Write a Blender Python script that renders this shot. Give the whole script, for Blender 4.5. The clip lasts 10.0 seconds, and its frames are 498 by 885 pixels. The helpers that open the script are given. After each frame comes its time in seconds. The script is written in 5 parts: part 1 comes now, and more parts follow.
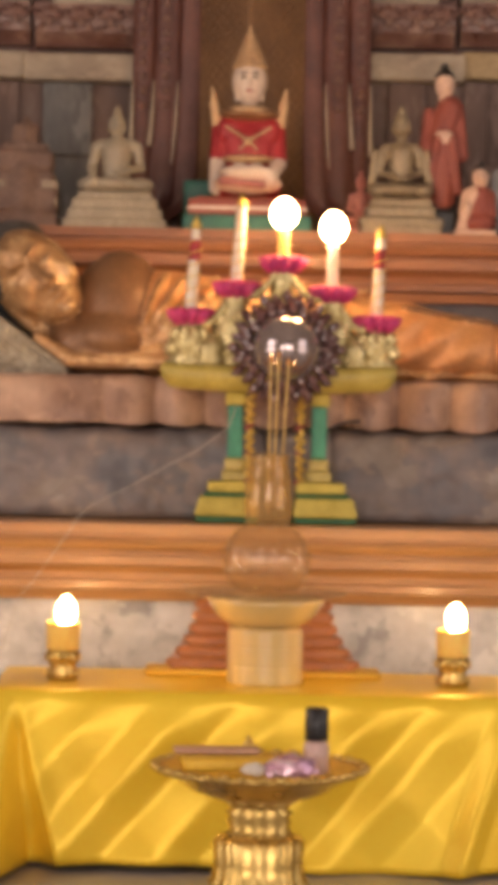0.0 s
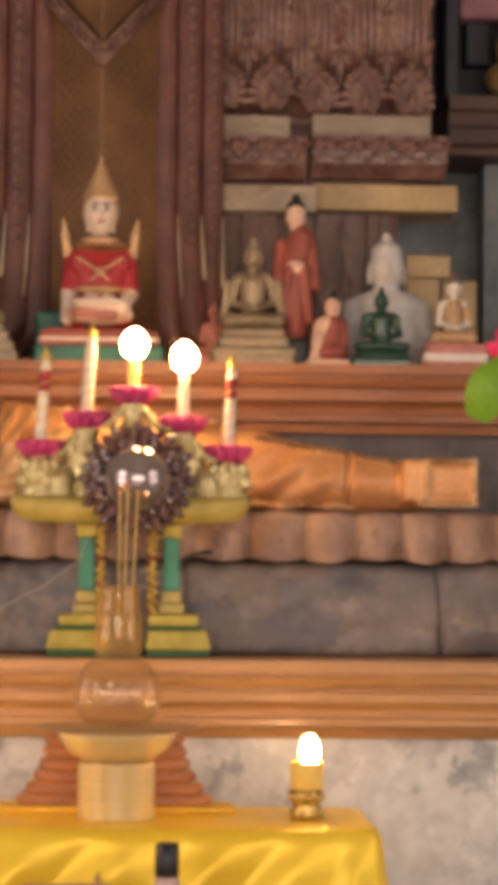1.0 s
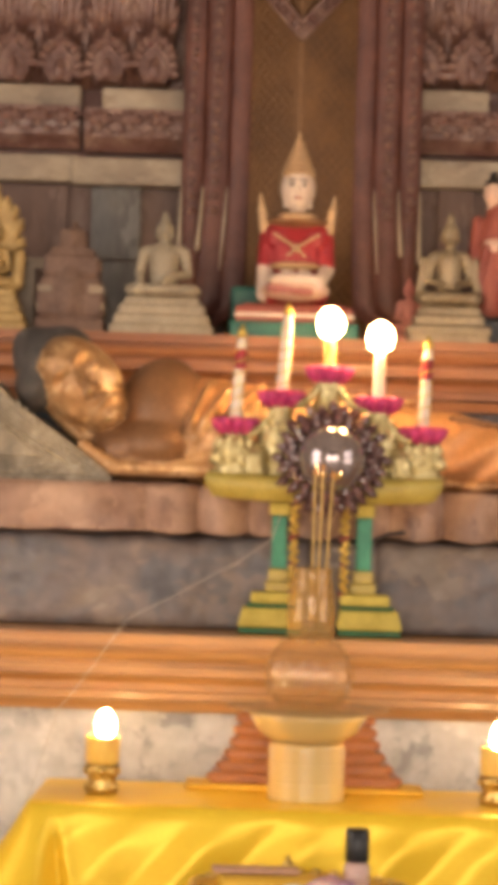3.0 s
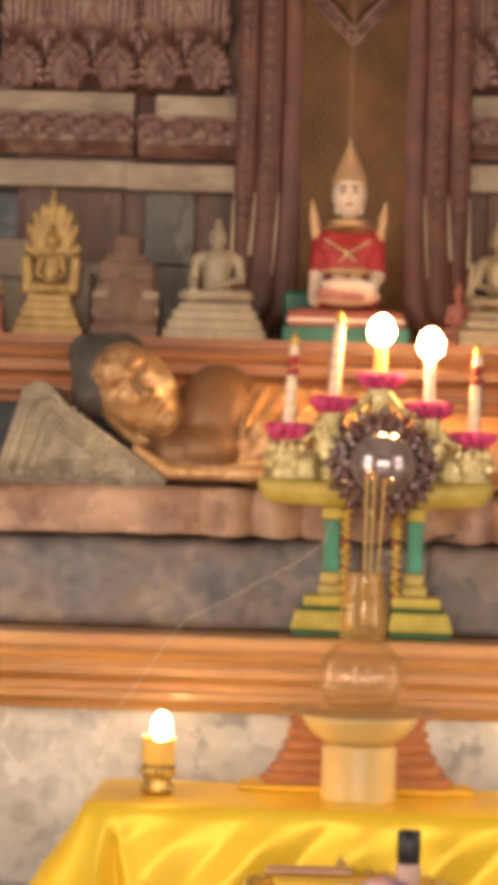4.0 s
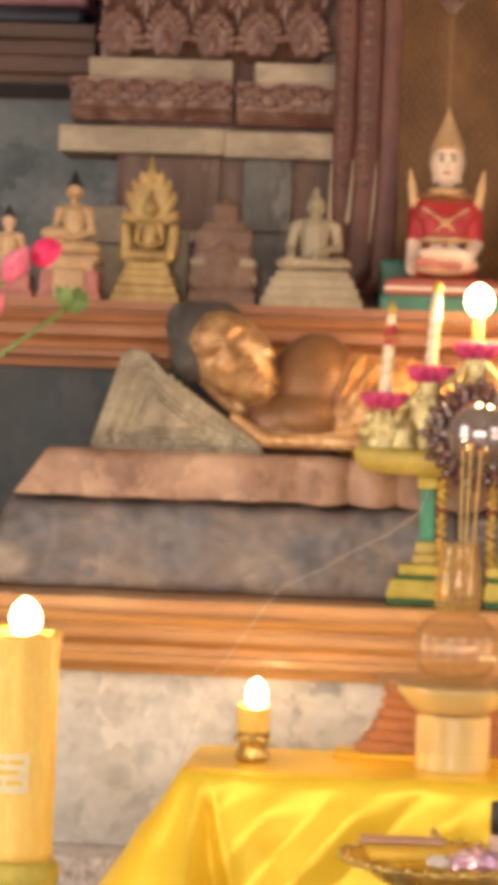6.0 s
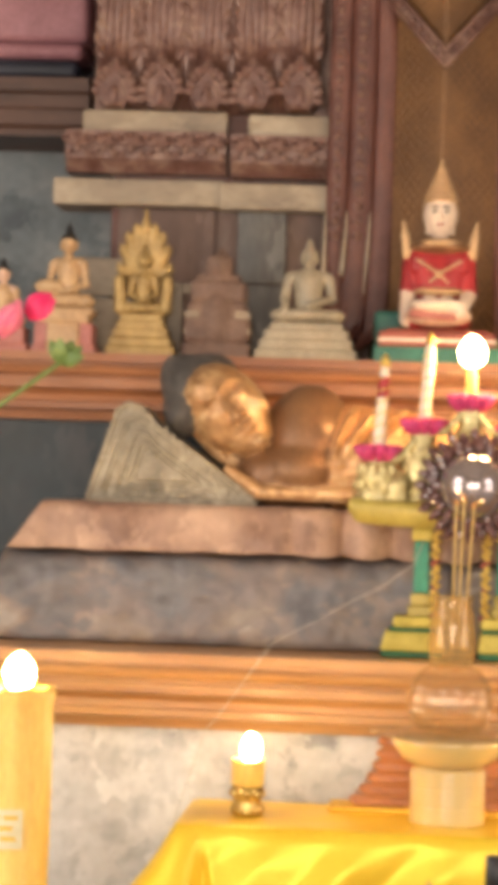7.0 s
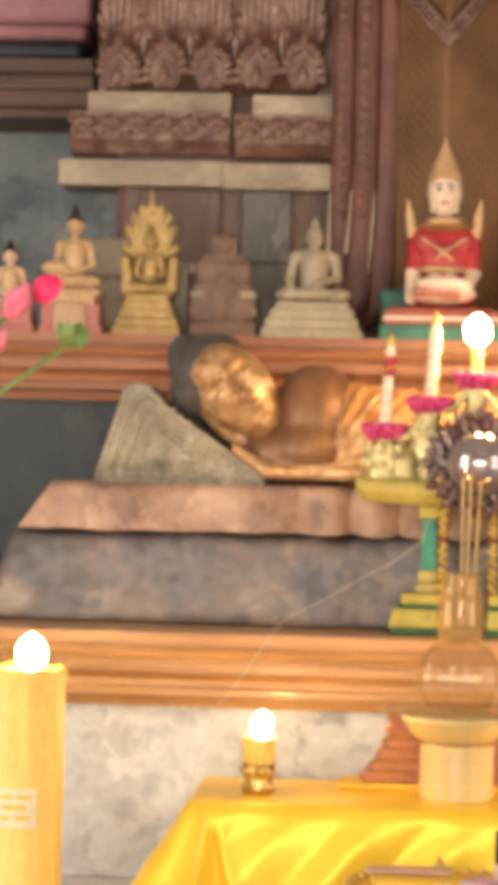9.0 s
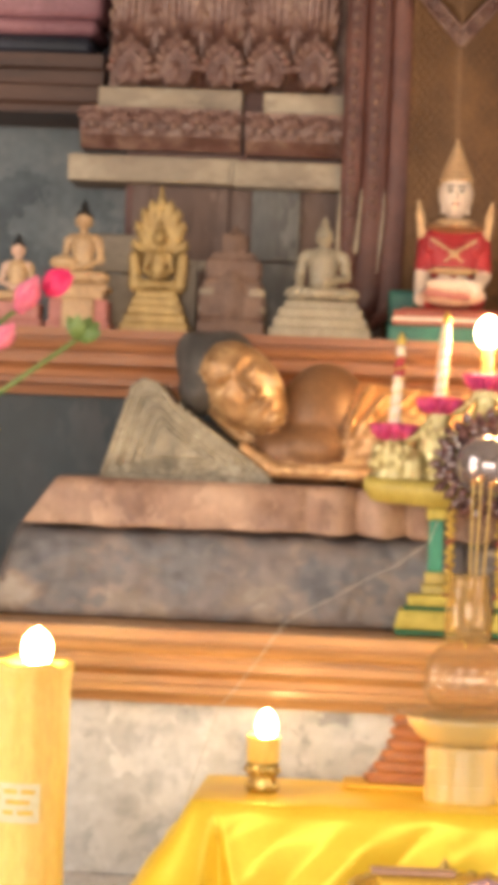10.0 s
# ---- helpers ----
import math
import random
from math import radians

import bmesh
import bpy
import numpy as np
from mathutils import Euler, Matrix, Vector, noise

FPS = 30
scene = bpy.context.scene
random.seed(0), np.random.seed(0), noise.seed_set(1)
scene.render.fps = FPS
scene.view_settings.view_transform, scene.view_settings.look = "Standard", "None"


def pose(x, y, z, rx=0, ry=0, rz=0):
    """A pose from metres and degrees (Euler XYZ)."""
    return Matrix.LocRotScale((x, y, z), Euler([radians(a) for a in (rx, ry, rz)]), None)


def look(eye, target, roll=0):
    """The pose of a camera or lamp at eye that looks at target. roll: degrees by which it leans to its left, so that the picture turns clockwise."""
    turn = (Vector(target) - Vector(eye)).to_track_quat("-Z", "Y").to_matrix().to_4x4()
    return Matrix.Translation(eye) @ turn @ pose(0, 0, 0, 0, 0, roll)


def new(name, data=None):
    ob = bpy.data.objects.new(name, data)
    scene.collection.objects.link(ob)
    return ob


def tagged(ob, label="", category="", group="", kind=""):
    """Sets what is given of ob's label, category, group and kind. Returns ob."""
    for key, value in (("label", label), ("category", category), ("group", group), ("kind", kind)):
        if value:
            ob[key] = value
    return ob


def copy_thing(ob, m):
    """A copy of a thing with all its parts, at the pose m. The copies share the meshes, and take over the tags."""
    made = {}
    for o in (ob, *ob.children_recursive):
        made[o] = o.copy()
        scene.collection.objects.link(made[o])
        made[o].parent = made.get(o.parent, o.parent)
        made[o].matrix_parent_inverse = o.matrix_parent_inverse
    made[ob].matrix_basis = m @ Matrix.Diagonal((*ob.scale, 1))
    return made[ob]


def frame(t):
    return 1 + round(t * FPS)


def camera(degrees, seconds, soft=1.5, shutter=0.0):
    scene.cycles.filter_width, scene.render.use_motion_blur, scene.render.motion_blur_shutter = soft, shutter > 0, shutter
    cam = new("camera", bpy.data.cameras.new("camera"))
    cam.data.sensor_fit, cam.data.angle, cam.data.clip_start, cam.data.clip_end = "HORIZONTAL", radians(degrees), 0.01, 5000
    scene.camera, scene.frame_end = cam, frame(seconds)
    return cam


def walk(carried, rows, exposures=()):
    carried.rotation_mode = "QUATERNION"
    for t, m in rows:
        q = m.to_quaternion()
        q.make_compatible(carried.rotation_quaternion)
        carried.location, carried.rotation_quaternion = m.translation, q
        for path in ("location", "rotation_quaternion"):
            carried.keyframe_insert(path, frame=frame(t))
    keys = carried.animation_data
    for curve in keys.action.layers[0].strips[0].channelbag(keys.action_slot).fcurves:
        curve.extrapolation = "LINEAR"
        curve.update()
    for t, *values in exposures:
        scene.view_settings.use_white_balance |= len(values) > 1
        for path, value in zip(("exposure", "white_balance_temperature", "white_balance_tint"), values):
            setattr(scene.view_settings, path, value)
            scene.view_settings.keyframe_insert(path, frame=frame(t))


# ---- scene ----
cam = camera(11.4, 10.0, soft=10.5)
PATH = [
    (0, (-0.037, -3.812, 0.761), (-0.019, -1.812, 0.738), 1.2),
    (0.5, (-0.015, -3.801, 0.768), (0.017, -1.801, 0.797), 1.1),
    (1, (-0.001, -3.78, 0.756), (0.118, -1.785, 0.842), 0.6),
    (1.5, (-0.006, -3.79, 0.77), (0.118, -1.796, 0.848), 0.2),
    (2, (0.012, -3.786, 0.772), (0.119, -1.79, 0.821), 0.0),
    (2.5, (-0.016, -3.806, 0.771), (0.048, -1.808, 0.83), 1.2),
    (3, (-0.026, -3.78, 0.799), (-0.051, -1.78, 0.846), 1.8),
    (3.2, (-0.026, -3.790, 0.803), (-0.070, -1.790, 0.849), 1.8),
    (4.3, (-0.028, -3.866, 0.836), (-0.0945, -1.867, 0.869), 1.7),
    (4.5, (-0.028, -3.869, 0.837), (-0.096, -1.87, 0.868), 1.7),
    (5, (-0.038, -3.868, 0.839), (-0.142, -1.871, 0.847), 2.0),
    (5.5, (-0.033, -3.868, 0.842), (-0.142, -1.871, 0.85), 2.0),
    (5.7, (-0.033, -3.868, 0.843), (-0.169, -1.873, 0.8345), 2.0),
    (6.8, (-0.022, -3.871, 0.860), (-0.164, -1.876, 0.899), 2.3),
    (7, (-0.02, -3.871, 0.861), (-0.162, -1.876, 0.897), 1.9),
    (7.5, (-0.025, -3.864, 0.863), (-0.177, -1.87, 0.87), 1.3),
    (8, (-0.015, -3.889, 0.863), (-0.178, -1.896, 0.869), 1.4),
    (8.5, (-0.009, -3.893, 0.863), (-0.159, -1.899, 0.878), 1.0),
    (9, (-0.026, -3.9, 0.873), (-0.17, -1.905, 0.887), 1.4),
    (9.5, (-0.025, -3.892, 0.865), (-0.179, -1.898, 0.885), 1.6),
    (10, (-0.057, -3.884, 0.86), (-0.194, -1.889, 0.878), 2.4),
]
walk(cam, [(t, look(e, a, r)) for t, e, a, r in PATH],
     exposures=[(0, -0.32, 6500, 15), (0.5, -0.32, 6500, 15), (1.0, -0.34, 6500, 15), (1.5, 0.02, 6500, 12), (3.0, -0.02, 6500, 9), (5.5, 0.06, 6500, 8.5), (7.0, 0.36, 6120, 3.0), (10, 0.36, 6080, 3.0)])

# ---- world and lights ----
world = bpy.data.worlds.new("world")
scene.world = world
world.use_nodes = True
_bg = world.node_tree.nodes["Background"]
_sky = world.node_tree.nodes.new("ShaderNodeTexSky")
_sky.sky_type, _sky.sun_disc = "NISHITA", False
_sky.sun_elevation, _sky.sun_rotation = radians(40), radians(200)
world.node_tree.links.new(_sky.outputs[0], _bg.inputs[0])
_bg.inputs[1].default_value = 0.1


def area(name, x, y, z, w, h, power, col, target):
    d = bpy.data.lights.new(name, "AREA")
    d.shape, d.size, d.size_y, d.energy, d.color = "RECTANGLE", w, h, power, col
    o = new(name, d)
    o.matrix_world = look((x, y, z), target)
    return o


# daylight in the doorways of the side walls (door and fanlight)
for dx, p in ((2.56, 15), (-2.56, 22)):
    for dz, hh in ((0.66, 0.9), (1.78, 0.85)):
        area("doorway_light", dx, -1.3, dz, 1.5, hh, p, (1.0, 0.825, 0.715), (dx * 0.15, 0.7, 0.75))
# unseen windows behind the visitor, added as fill from the front
for wx in (-1.6, 0.0, 1.6):
    area("rear_fill_light", wx, -6.30, 1.2, 1.0, 1.5, 52, (1.0, 0.825, 0.705), (wx * 0.3, 0.5, 0.4))

# ---- materials ----


def mat(name, c1, c2, rough=0.5, metal=0.0, scale=9.0, fine=140.0, bump=0.15, trans=0.0, coat=0.0, stain=None, stretch=(1, 1, 1), ior=1.45, aniso=0.0, sss=0.0):
    m = bpy.data.materials.new(name)
    m.use_nodes = True
    nt = m.node_tree
    N, L = nt.nodes, nt.links
    b = N["Principled BSDF"]
    tc = N.new("ShaderNodeTexCoord")
    mp = N.new("ShaderNodeMapping")
    mp.inputs["Scale"].default_value = stretch
    L.new(tc.outputs["Object"], mp.inputs[0])
    info = N.new("ShaderNodeObjectInfo")
    n1 = N.new("ShaderNodeTexNoise")
    n1.noise_dimensions = "4D"
    n1.inputs["Scale"].default_value, n1.inputs["Detail"].default_value = scale, 6
    n2 = N.new("ShaderNodeTexNoise")
    n2.inputs["Scale"].default_value, n2.inputs["Detail"].default_value = fine, 3
    L.new(mp.outputs[0], n1.inputs["Vector"])
    L.new(mp.outputs[0], n2.inputs["Vector"])
    mul = N.new("ShaderNodeMath")
    mul.operation = "MULTIPLY"
    mul.inputs[1].default_value = 17.0
    L.new(info.outputs["Random"], mul.inputs[0])
    L.new(mul.outputs[0], n1.inputs["W"])
    ramp = N.new("ShaderNodeValToRGB")
    ramp.color_ramp.elements[0].position, ramp.color_ramp.elements[1].position = 0.32, 0.68
    ramp.color_ramp.elements[0].color, ramp.color_ramp.elements[1].color = (*c1, 1), (*c2, 1)
    if stain:
        e = ramp.color_ramp.elements.new(0.5)
        e.color = (*stain, 1)
    L.new(n1.outputs[0], ramp.inputs[0])
    mix = N.new("ShaderNodeMixRGB")
    mix.blend_type = "OVERLAY"
    mix.inputs[0].default_value = 0.35
    L.new(ramp.outputs[0], mix.inputs[1])
    L.new(n2.outputs[0], mix.inputs[2])
    L.new(mix.outputs[0], b.inputs["Base Color"])
    mr = N.new("ShaderNodeMapRange")
    mr.inputs["To Min"].default_value, mr.inputs["To Max"].default_value = max(0.02, rough * 0.75), min(1, rough * 1.25)
    L.new(n1.outputs[0], mr.inputs[0])
    L.new(mr.outputs[0], b.inputs["Roughness"])
    b.inputs["Metallic"].default_value = metal
    b.inputs["Transmission Weight"].default_value = trans
    b.inputs["IOR"].default_value = ior
    b.inputs["Coat Weight"].default_value = coat
    b.inputs["Coat Roughness"].default_value = 0.15
    b.inputs["Anisotropic"].default_value = aniso
    if sss:
        b.inputs["Subsurface Weight"].default_value = sss
        b.inputs["Subsurface Radius"].default_value = (0.02, 0.01, 0.004)
    if bump:
        bp = N.new("ShaderNodeBump")
        bp.inputs["Strength"].default_value, bp.inputs["Distance"].default_value = bump, 0.004
        add = N.new("ShaderNodeMath")
        add.operation = "ADD"
        L.new(n1.outputs[0], add.inputs[0])
        L.new(n2.outputs[0], add.inputs[1])
        L.new(add.outputs[0], bp.inputs["Height"])
        L.new(bp.outputs[0], b.inputs["Normal"])
    return m


def mottled(name, stops, rough=0.5, scale=8.0, warp=0.6, fine=60.0, bump=0.3, stretch=(1, 1, 1), metal=0.0, coat=0.0):
    """Cloudy patches of several colours with soft-edged chips over them."""
    m = bpy.data.materials.new(name)
    m.use_nodes = True
    nt = m.node_tree
    N, L = nt.nodes, nt.links
    b = N["Principled BSDF"]
    tc, mp = N.new("ShaderNodeTexCoord"), N.new("ShaderNodeMapping")
    mp.inputs["Scale"].default_value = stretch
    L.new(tc.outputs["Object"], mp.inputs[0])
    n1, n2, n3 = N.new("ShaderNodeTexNoise"), N.new("ShaderNodeTexNoise"), N.new("ShaderNodeTexVoronoi")
    n1.inputs["Scale"].default_value, n1.inputs["Detail"].default_value, n1.inputs["Distortion"].default_value = scale, 4, warp
    n2.inputs["Scale"].default_value, n2.inputs["Detail"].default_value = fine, 5
    n3.feature = "SMOOTH_F1"
    n3.inputs["Scale"].default_value, n3.inputs["Smoothness"].default_value = scale * 2.2, 0.25
    wv = N.new("ShaderNodeVectorMath")
    wv.operation = "MULTIPLY_ADD"
    wv.inputs[1].default_value = (0.10, 0.10, 0.10)
    for n in (n1, n2):
        L.new(mp.outputs[0], n.inputs["Vector"])
    L.new(n2.outputs["Color"], wv.inputs[0])
    L.new(mp.outputs[0], wv.inputs[2])
    L.new(wv.outputs[0], n3.inputs["Vector"])
    sep = N.new("ShaderNodeSeparateColor")
    L.new(n3.outputs["Color"], sep.inputs[0])
    mx = N.new("ShaderNodeMix")
    mx.inputs[0].default_value = 0.22
    L.new(n1.outputs[0], mx.inputs[2])
    L.new(sep.outputs[0], mx.inputs[3])
    ramp = N.new("ShaderNodeValToRGB")
    el = ramp.color_ramp.elements
    while len(el) < len(stops):
        el.new(0.5)
    for i, c in enumerate(stops):
        el[i].position = 0.30 + 0.40 * i / (len(stops) - 1)
        el[i].color = (*c, 1)
    L.new(mx.outputs[0], ramp.inputs[0])
    ov = N.new("ShaderNodeMixRGB")
    ov.blend_type = "OVERLAY"
    ov.inputs[0].default_value = 0.3
    L.new(ramp.outputs[0], ov.inputs[1])
    L.new(n2.outputs[0], ov.inputs[2])
    L.new(ov.outputs[0], b.inputs["Base Color"])
    mr = N.new("ShaderNodeMapRange")
    mr.inputs["To Min"].default_value, mr.inputs["To Max"].default_value = rough * 0.75, min(1, rough * 1.25)
    L.new(n1.outputs[0], mr.inputs[0])
    L.new(mr.outputs[0], b.inputs["Roughness"])
    b.inputs["Metallic"].default_value, b.inputs["Coat Weight"].default_value = metal, coat
    bp = N.new("ShaderNodeBump")
    bp.inputs["Strength"].default_value, bp.inputs["Distance"].default_value = bump, 0.006
    L.new(n2.outputs[0], bp.inputs["Height"])
    L.new(bp.outputs[0], b.inputs["Normal"])
    return m


def thin_glass(name, tint, milk, body):
    """Clear thin-walled glass: tinted see-through, a little milky body, and gloss that grows towards the rim."""
    m = bpy.data.materials.new(name)
    m.use_nodes = True
    nt = m.node_tree
    N, L = nt.nodes, nt.links
    N.remove(N["Principled BSDF"])
    out = N["Material Output"]
    tr, df, gl, lw = N.new("ShaderNodeBsdfTransparent"), N.new("ShaderNodeBsdfDiffuse"), N.new("ShaderNodeBsdfGlossy"), N.new("ShaderNodeLayerWeight")
    tr.inputs[0].default_value, df.inputs[0].default_value = (*tint, 1), (*body, 1)
    gl.inputs["Roughness"].default_value = 0.07
    pw, sc = N.new("ShaderNodeMath"), N.new("ShaderNodeMath")
    pw.operation, sc.operation = "POWER", "MULTIPLY_ADD"
    pw.inputs[1].default_value, sc.inputs[1].default_value, sc.inputs[2].default_value = 3.0, 0.22, 0.04
    L.new(lw.outputs["Facing"], pw.inputs[0])
    L.new(pw.outputs[0], sc.inputs[0])
    m1, m2 = N.new("ShaderNodeMixShader"), N.new("ShaderNodeMixShader")
    m1.inputs[0].default_value = milk
    L.new(tr.outputs[0], m1.inputs[1])
    L.new(df.outputs[0], m1.inputs[2])
    L.new(sc.outputs[0], m2.inputs[0])
    L.new(m1.outputs[0], m2.inputs[1])
    L.new(gl.outputs[0], m2.inputs[2])
    L.new(m2.outputs[0], out.inputs[0])
    return m


def glow(name, col, strength):
    m = bpy.data.materials.new(name)
    m.use_nodes = True
    b = m.node_tree.nodes["Principled BSDF"]
    b.inputs["Base Color"].default_value = (*col, 1)
    b.inputs["Emission Color"].default_value = (*col, 1)
    b.inputs["Emission Strength"].default_value = strength
    return m


M = {
    "plaster": mat("plaster", (0.55, 0.50, 0.43), (0.66, 0.61, 0.54), 0.85, scale=2.5),
    "bluewall": mottled("bluewall", ((0.10, 0.12, 0.135), (0.17, 0.195, 0.21), (0.235, 0.255, 0.265), (0.29, 0.31, 0.31)), 0.7, scale=4.5, warp=0.6, fine=50, bump=0.3),
    "floor": mat("floor", (0.30, 0.27, 0.24), (0.46, 0.42, 0.38), 0.3, scale=6),
    "marble": mottled("marble", ((0.27, 0.265, 0.255), (0.41, 0.40, 0.385), (0.53, 0.52, 0.495), (0.57, 0.555, 0.53), (0.70, 0.685, 0.65)), 0.3, scale=9.0, warp=0.8, fine=45, bump=0.08, coat=0.2),
    "terrazzo": mat("terrazzo", (0.35, 0.30, 0.28), (0.78, 0.74, 0.71), 0.35, scale=90, bump=0.05),
    "wood": mat("wood", (0.29, 0.135, 0.045), (0.52, 0.285, 0.105), 0.38, scale=14, stretch=(0.12, 1, 2.2), bump=0.12, coat=0.15),
    # darker, redder copy of wood: the rear moulding's weaker light put into its colour
    "woodred": mat("woodred", (0.24, 0.090, 0.036), (0.42, 0.18, 0.075), 0.5, scale=14, stretch=(0.12, 1, 2.2), bump=0.12, coat=0.08),
    "darkwood": mat("darkwood", (0.055, 0.028, 0.021), (0.125, 0.066, 0.048), 0.5, scale=10, stretch=(0.2, 1, 2)),
    "rock": mottled("rock", ((0.112, 0.106, 0.112), (0.145, 0.139, 0.145), (0.172, 0.146, 0.140), (0.208, 0.170, 0.155), (0.25, 0.20, 0.162), (0.35, 0.30, 0.255)), 0.5, scale=7.0, warp=0.9, fine=34, bump=0.5, stretch=(0.75, 1, 1.15)),
    "tealstone": mottled("tealstone", ((0.006, 0.013, 0.017), (0.013, 0.024, 0.029), (0.024, 0.032, 0.037), (0.05, 0.05, 0.052)), 0.5, scale=5.0, warp=0.5, fine=40, bump=0.2, stretch=(1, 1, 0.6)),
    "slatestone": mottled("slatestone", ((0.040, 0.034, 0.038), (0.070, 0.058, 0.062), (0.095, 0.078, 0.080), (0.13, 0.11, 0.105)), 0.5, scale=5.0, warp=0.5, fine=40, bump=0.2),
    "drape": mottled("drape", ((0.20, 0.112, 0.076), (0.29, 0.175, 0.122), (0.37, 0.235, 0.163), (0.46, 0.31, 0.22)), 0.45, scale=9.0, warp=0.5, fine=50, bump=0.35, stretch=(1, 1, 0.8)),
    "gilt": mottled("gilt", ((0.27, 0.140, 0.060), (0.42, 0.235, 0.105), (0.56, 0.35, 0.17), (0.74, 0.53, 0.31)), 0.36, scale=13, warp=0.5, fine=90, bump=0.15, metal=0.35),
    "bareskin": mat("bareskin", (0.17, 0.085, 0.040), (0.26, 0.135, 0.065), 0.42, metal=0.25, scale=9, bump=0.1),
    "robe": mat("robe", (0.50, 0.23, 0.09), (0.68, 0.36, 0.15), 0.42, metal=0.25, scale=9, bump=0.18),
    "hairdark": mat("hairdark", (0.05, 0.045, 0.042), (0.13, 0.115, 0.105), 0.65, scale=25, fine=200, bump=0.7),
    "black": mat("black", (0.008, 0.008, 0.009), (0.02, 0.019, 0.02), 0.35),
    "pillowgrey": mottled("pillowgrey", ((0.16, 0.135, 0.095), (0.25, 0.212, 0.152), (0.32, 0.275, 0.20), (0.42, 0.37, 0.28)), 0.55, scale=13.0, warp=0.5, fine=90, bump=0.5),
    "thronered": mat("thronered", (0.086, 0.031, 0.024), (0.172, 0.069, 0.051), 0.42, scale=12, bump=0.35),
    "relief": mottled("relief", ((0.095, 0.040, 0.031), (0.155, 0.075, 0.058), (0.21, 0.115, 0.088), (0.31, 0.20, 0.155)), 0.30, scale=20.0, fine=120, bump=0.35, metal=0.15, coat=0.15),
    "slab": mottled("slab", ((0.17, 0.125, 0.088), (0.25, 0.195, 0.140), (0.32, 0.255, 0.180), (0.40, 0.33, 0.24)), 0.5, scale=7.0, fine=60, bump=0.2, stretch=(0.6, 1, 1)),
    "slabgold": mat("slabgold", (0.33, 0.23, 0.11), (0.52, 0.38, 0.19), 0.45, metal=0.1, scale=7),
    "greystone": mottled("greystone", ((0.085, 0.080, 0.075), (0.14, 0.135, 0.128), (0.20, 0.195, 0.185), (0.27, 0.265, 0.25)), 0.65, scale=10.0, fine=60, bump=0.35, stretch=(1, 1, 0.4)),
    "brownstone": mottled("brownstone", ((0.085, 0.048, 0.037), (0.125, 0.075, 0.058), (0.165, 0.105, 0.085), (0.225, 0.165, 0.135)), 0.6, scale=9.0, fine=60, bump=0.3, stretch=(1, 1, 0.35)),
    "phagold": mat("phagold", (0.105, 0.052, 0.022), (0.235, 0.118, 0.046), 0.42, metal=0.4, scale=9, bump=0.25),
    "tan": mat("tan", (0.40, 0.25, 0.13), (0.56, 0.38, 0.21), 0.45, scale=12),
    "oldgold": mat("oldgold", (0.26, 0.165, 0.06), (0.46, 0.32, 0.13), 0.45, metal=0.3, scale=25, bump=0.4),
    "oldbrass": mat("oldbrass", (0.19, 0.145, 0.09), (0.34, 0.27, 0.17), 0.4, metal=0.3, scale=18, bump=0.2),
    "amberglass": thin_glass("amberglass", (0.97, 0.93, 0.86), 0.05, (0.80, 0.62, 0.36)),
    "bricktone": mat("bricktone", (0.105, 0.060, 0.044), (0.205, 0.130, 0.098), 0.6, scale=18, bump=0.4),
    "cable": mat("cable", (0.03, 0.022, 0.02), (0.06, 0.045, 0.04), 0.5),
    "face": mat("face", (0.58, 0.46, 0.37), (0.70, 0.58, 0.48), 0.4, scale=14, bump=0.05),
    "stemgreen": mat("stemgreen", (0.11, 0.17, 0.04), (0.20, 0.27, 0.085), 0.5, scale=15),
    "deepgreen": mat("deepgreen", (0.010, 0.085, 0.030), (0.025, 0.15, 0.06), 0.45, scale=20),
    "cream": mat("cream", (0.45, 0.38, 0.28), (0.62, 0.54, 0.41), 0.55, scale=10),
    "jadegrey": mat("jadegrey", (0.24, 0.20, 0.14), (0.39, 0.335, 0.245), 0.45, scale=10, bump=0.1),
    "brass": mat("brass", (0.50, 0.33, 0.09), (0.72, 0.52, 0.18), 0.28, metal=0.85, scale=20, bump=0.15),
    "goldleaf": mat("goldleaf", (0.55, 0.36, 0.07), (0.78, 0.58, 0.16), 0.33, metal=0.7, scale=45, fine=260, bump=0.6),
    "palegold": mat("palegold", (0.46, 0.36, 0.14), (0.76, 0.66, 0.36), 0.26, metal=0.65, scale=60, fine=260, bump=0.5),
    "mustard": mat("mustard", (0.42, 0.33, 0.05), (0.60, 0.49, 0.10), 0.5, scale=30, fine=220, bump=0.4),
    "olive": mat("olive", (0.33, 0.25, 0.045), (0.47, 0.37, 0.085), 0.42, scale=22, fine=200, bump=0.3, coat=0.2),
    "greenpaint": mat("greenpaint", (0.03, 0.20, 0.12), (0.07, 0.32, 0.20), 0.45, scale=20),
    "darkgreen": mat("darkgreen", (0.008, 0.035, 0.022), (0.025, 0.075, 0.05), 0.25, scale=15, coat=0.4),
    "teal": mat("teal", (0.02, 0.11, 0.085), (0.04, 0.19, 0.14), 0.5, scale=12),
    "pink": mat("pink", (0.38, 0.022, 0.115), (0.58, 0.055, 0.20), 0.45, scale=40),
    "lotuspink": mat("lotuspink", (0.72, 0.10, 0.22), (0.86, 0.35, 0.44), 0.5, scale=22, sss=0.2),
    "hotpink": mat("hotpink", (0.70, 0.015, 0.10), (0.85, 0.05, 0.20), 0.5, scale=20),
    "leaf": mat("leaf", (0.10, 0.24, 0.010), (0.20, 0.38, 0.022), 0.45, scale=15),
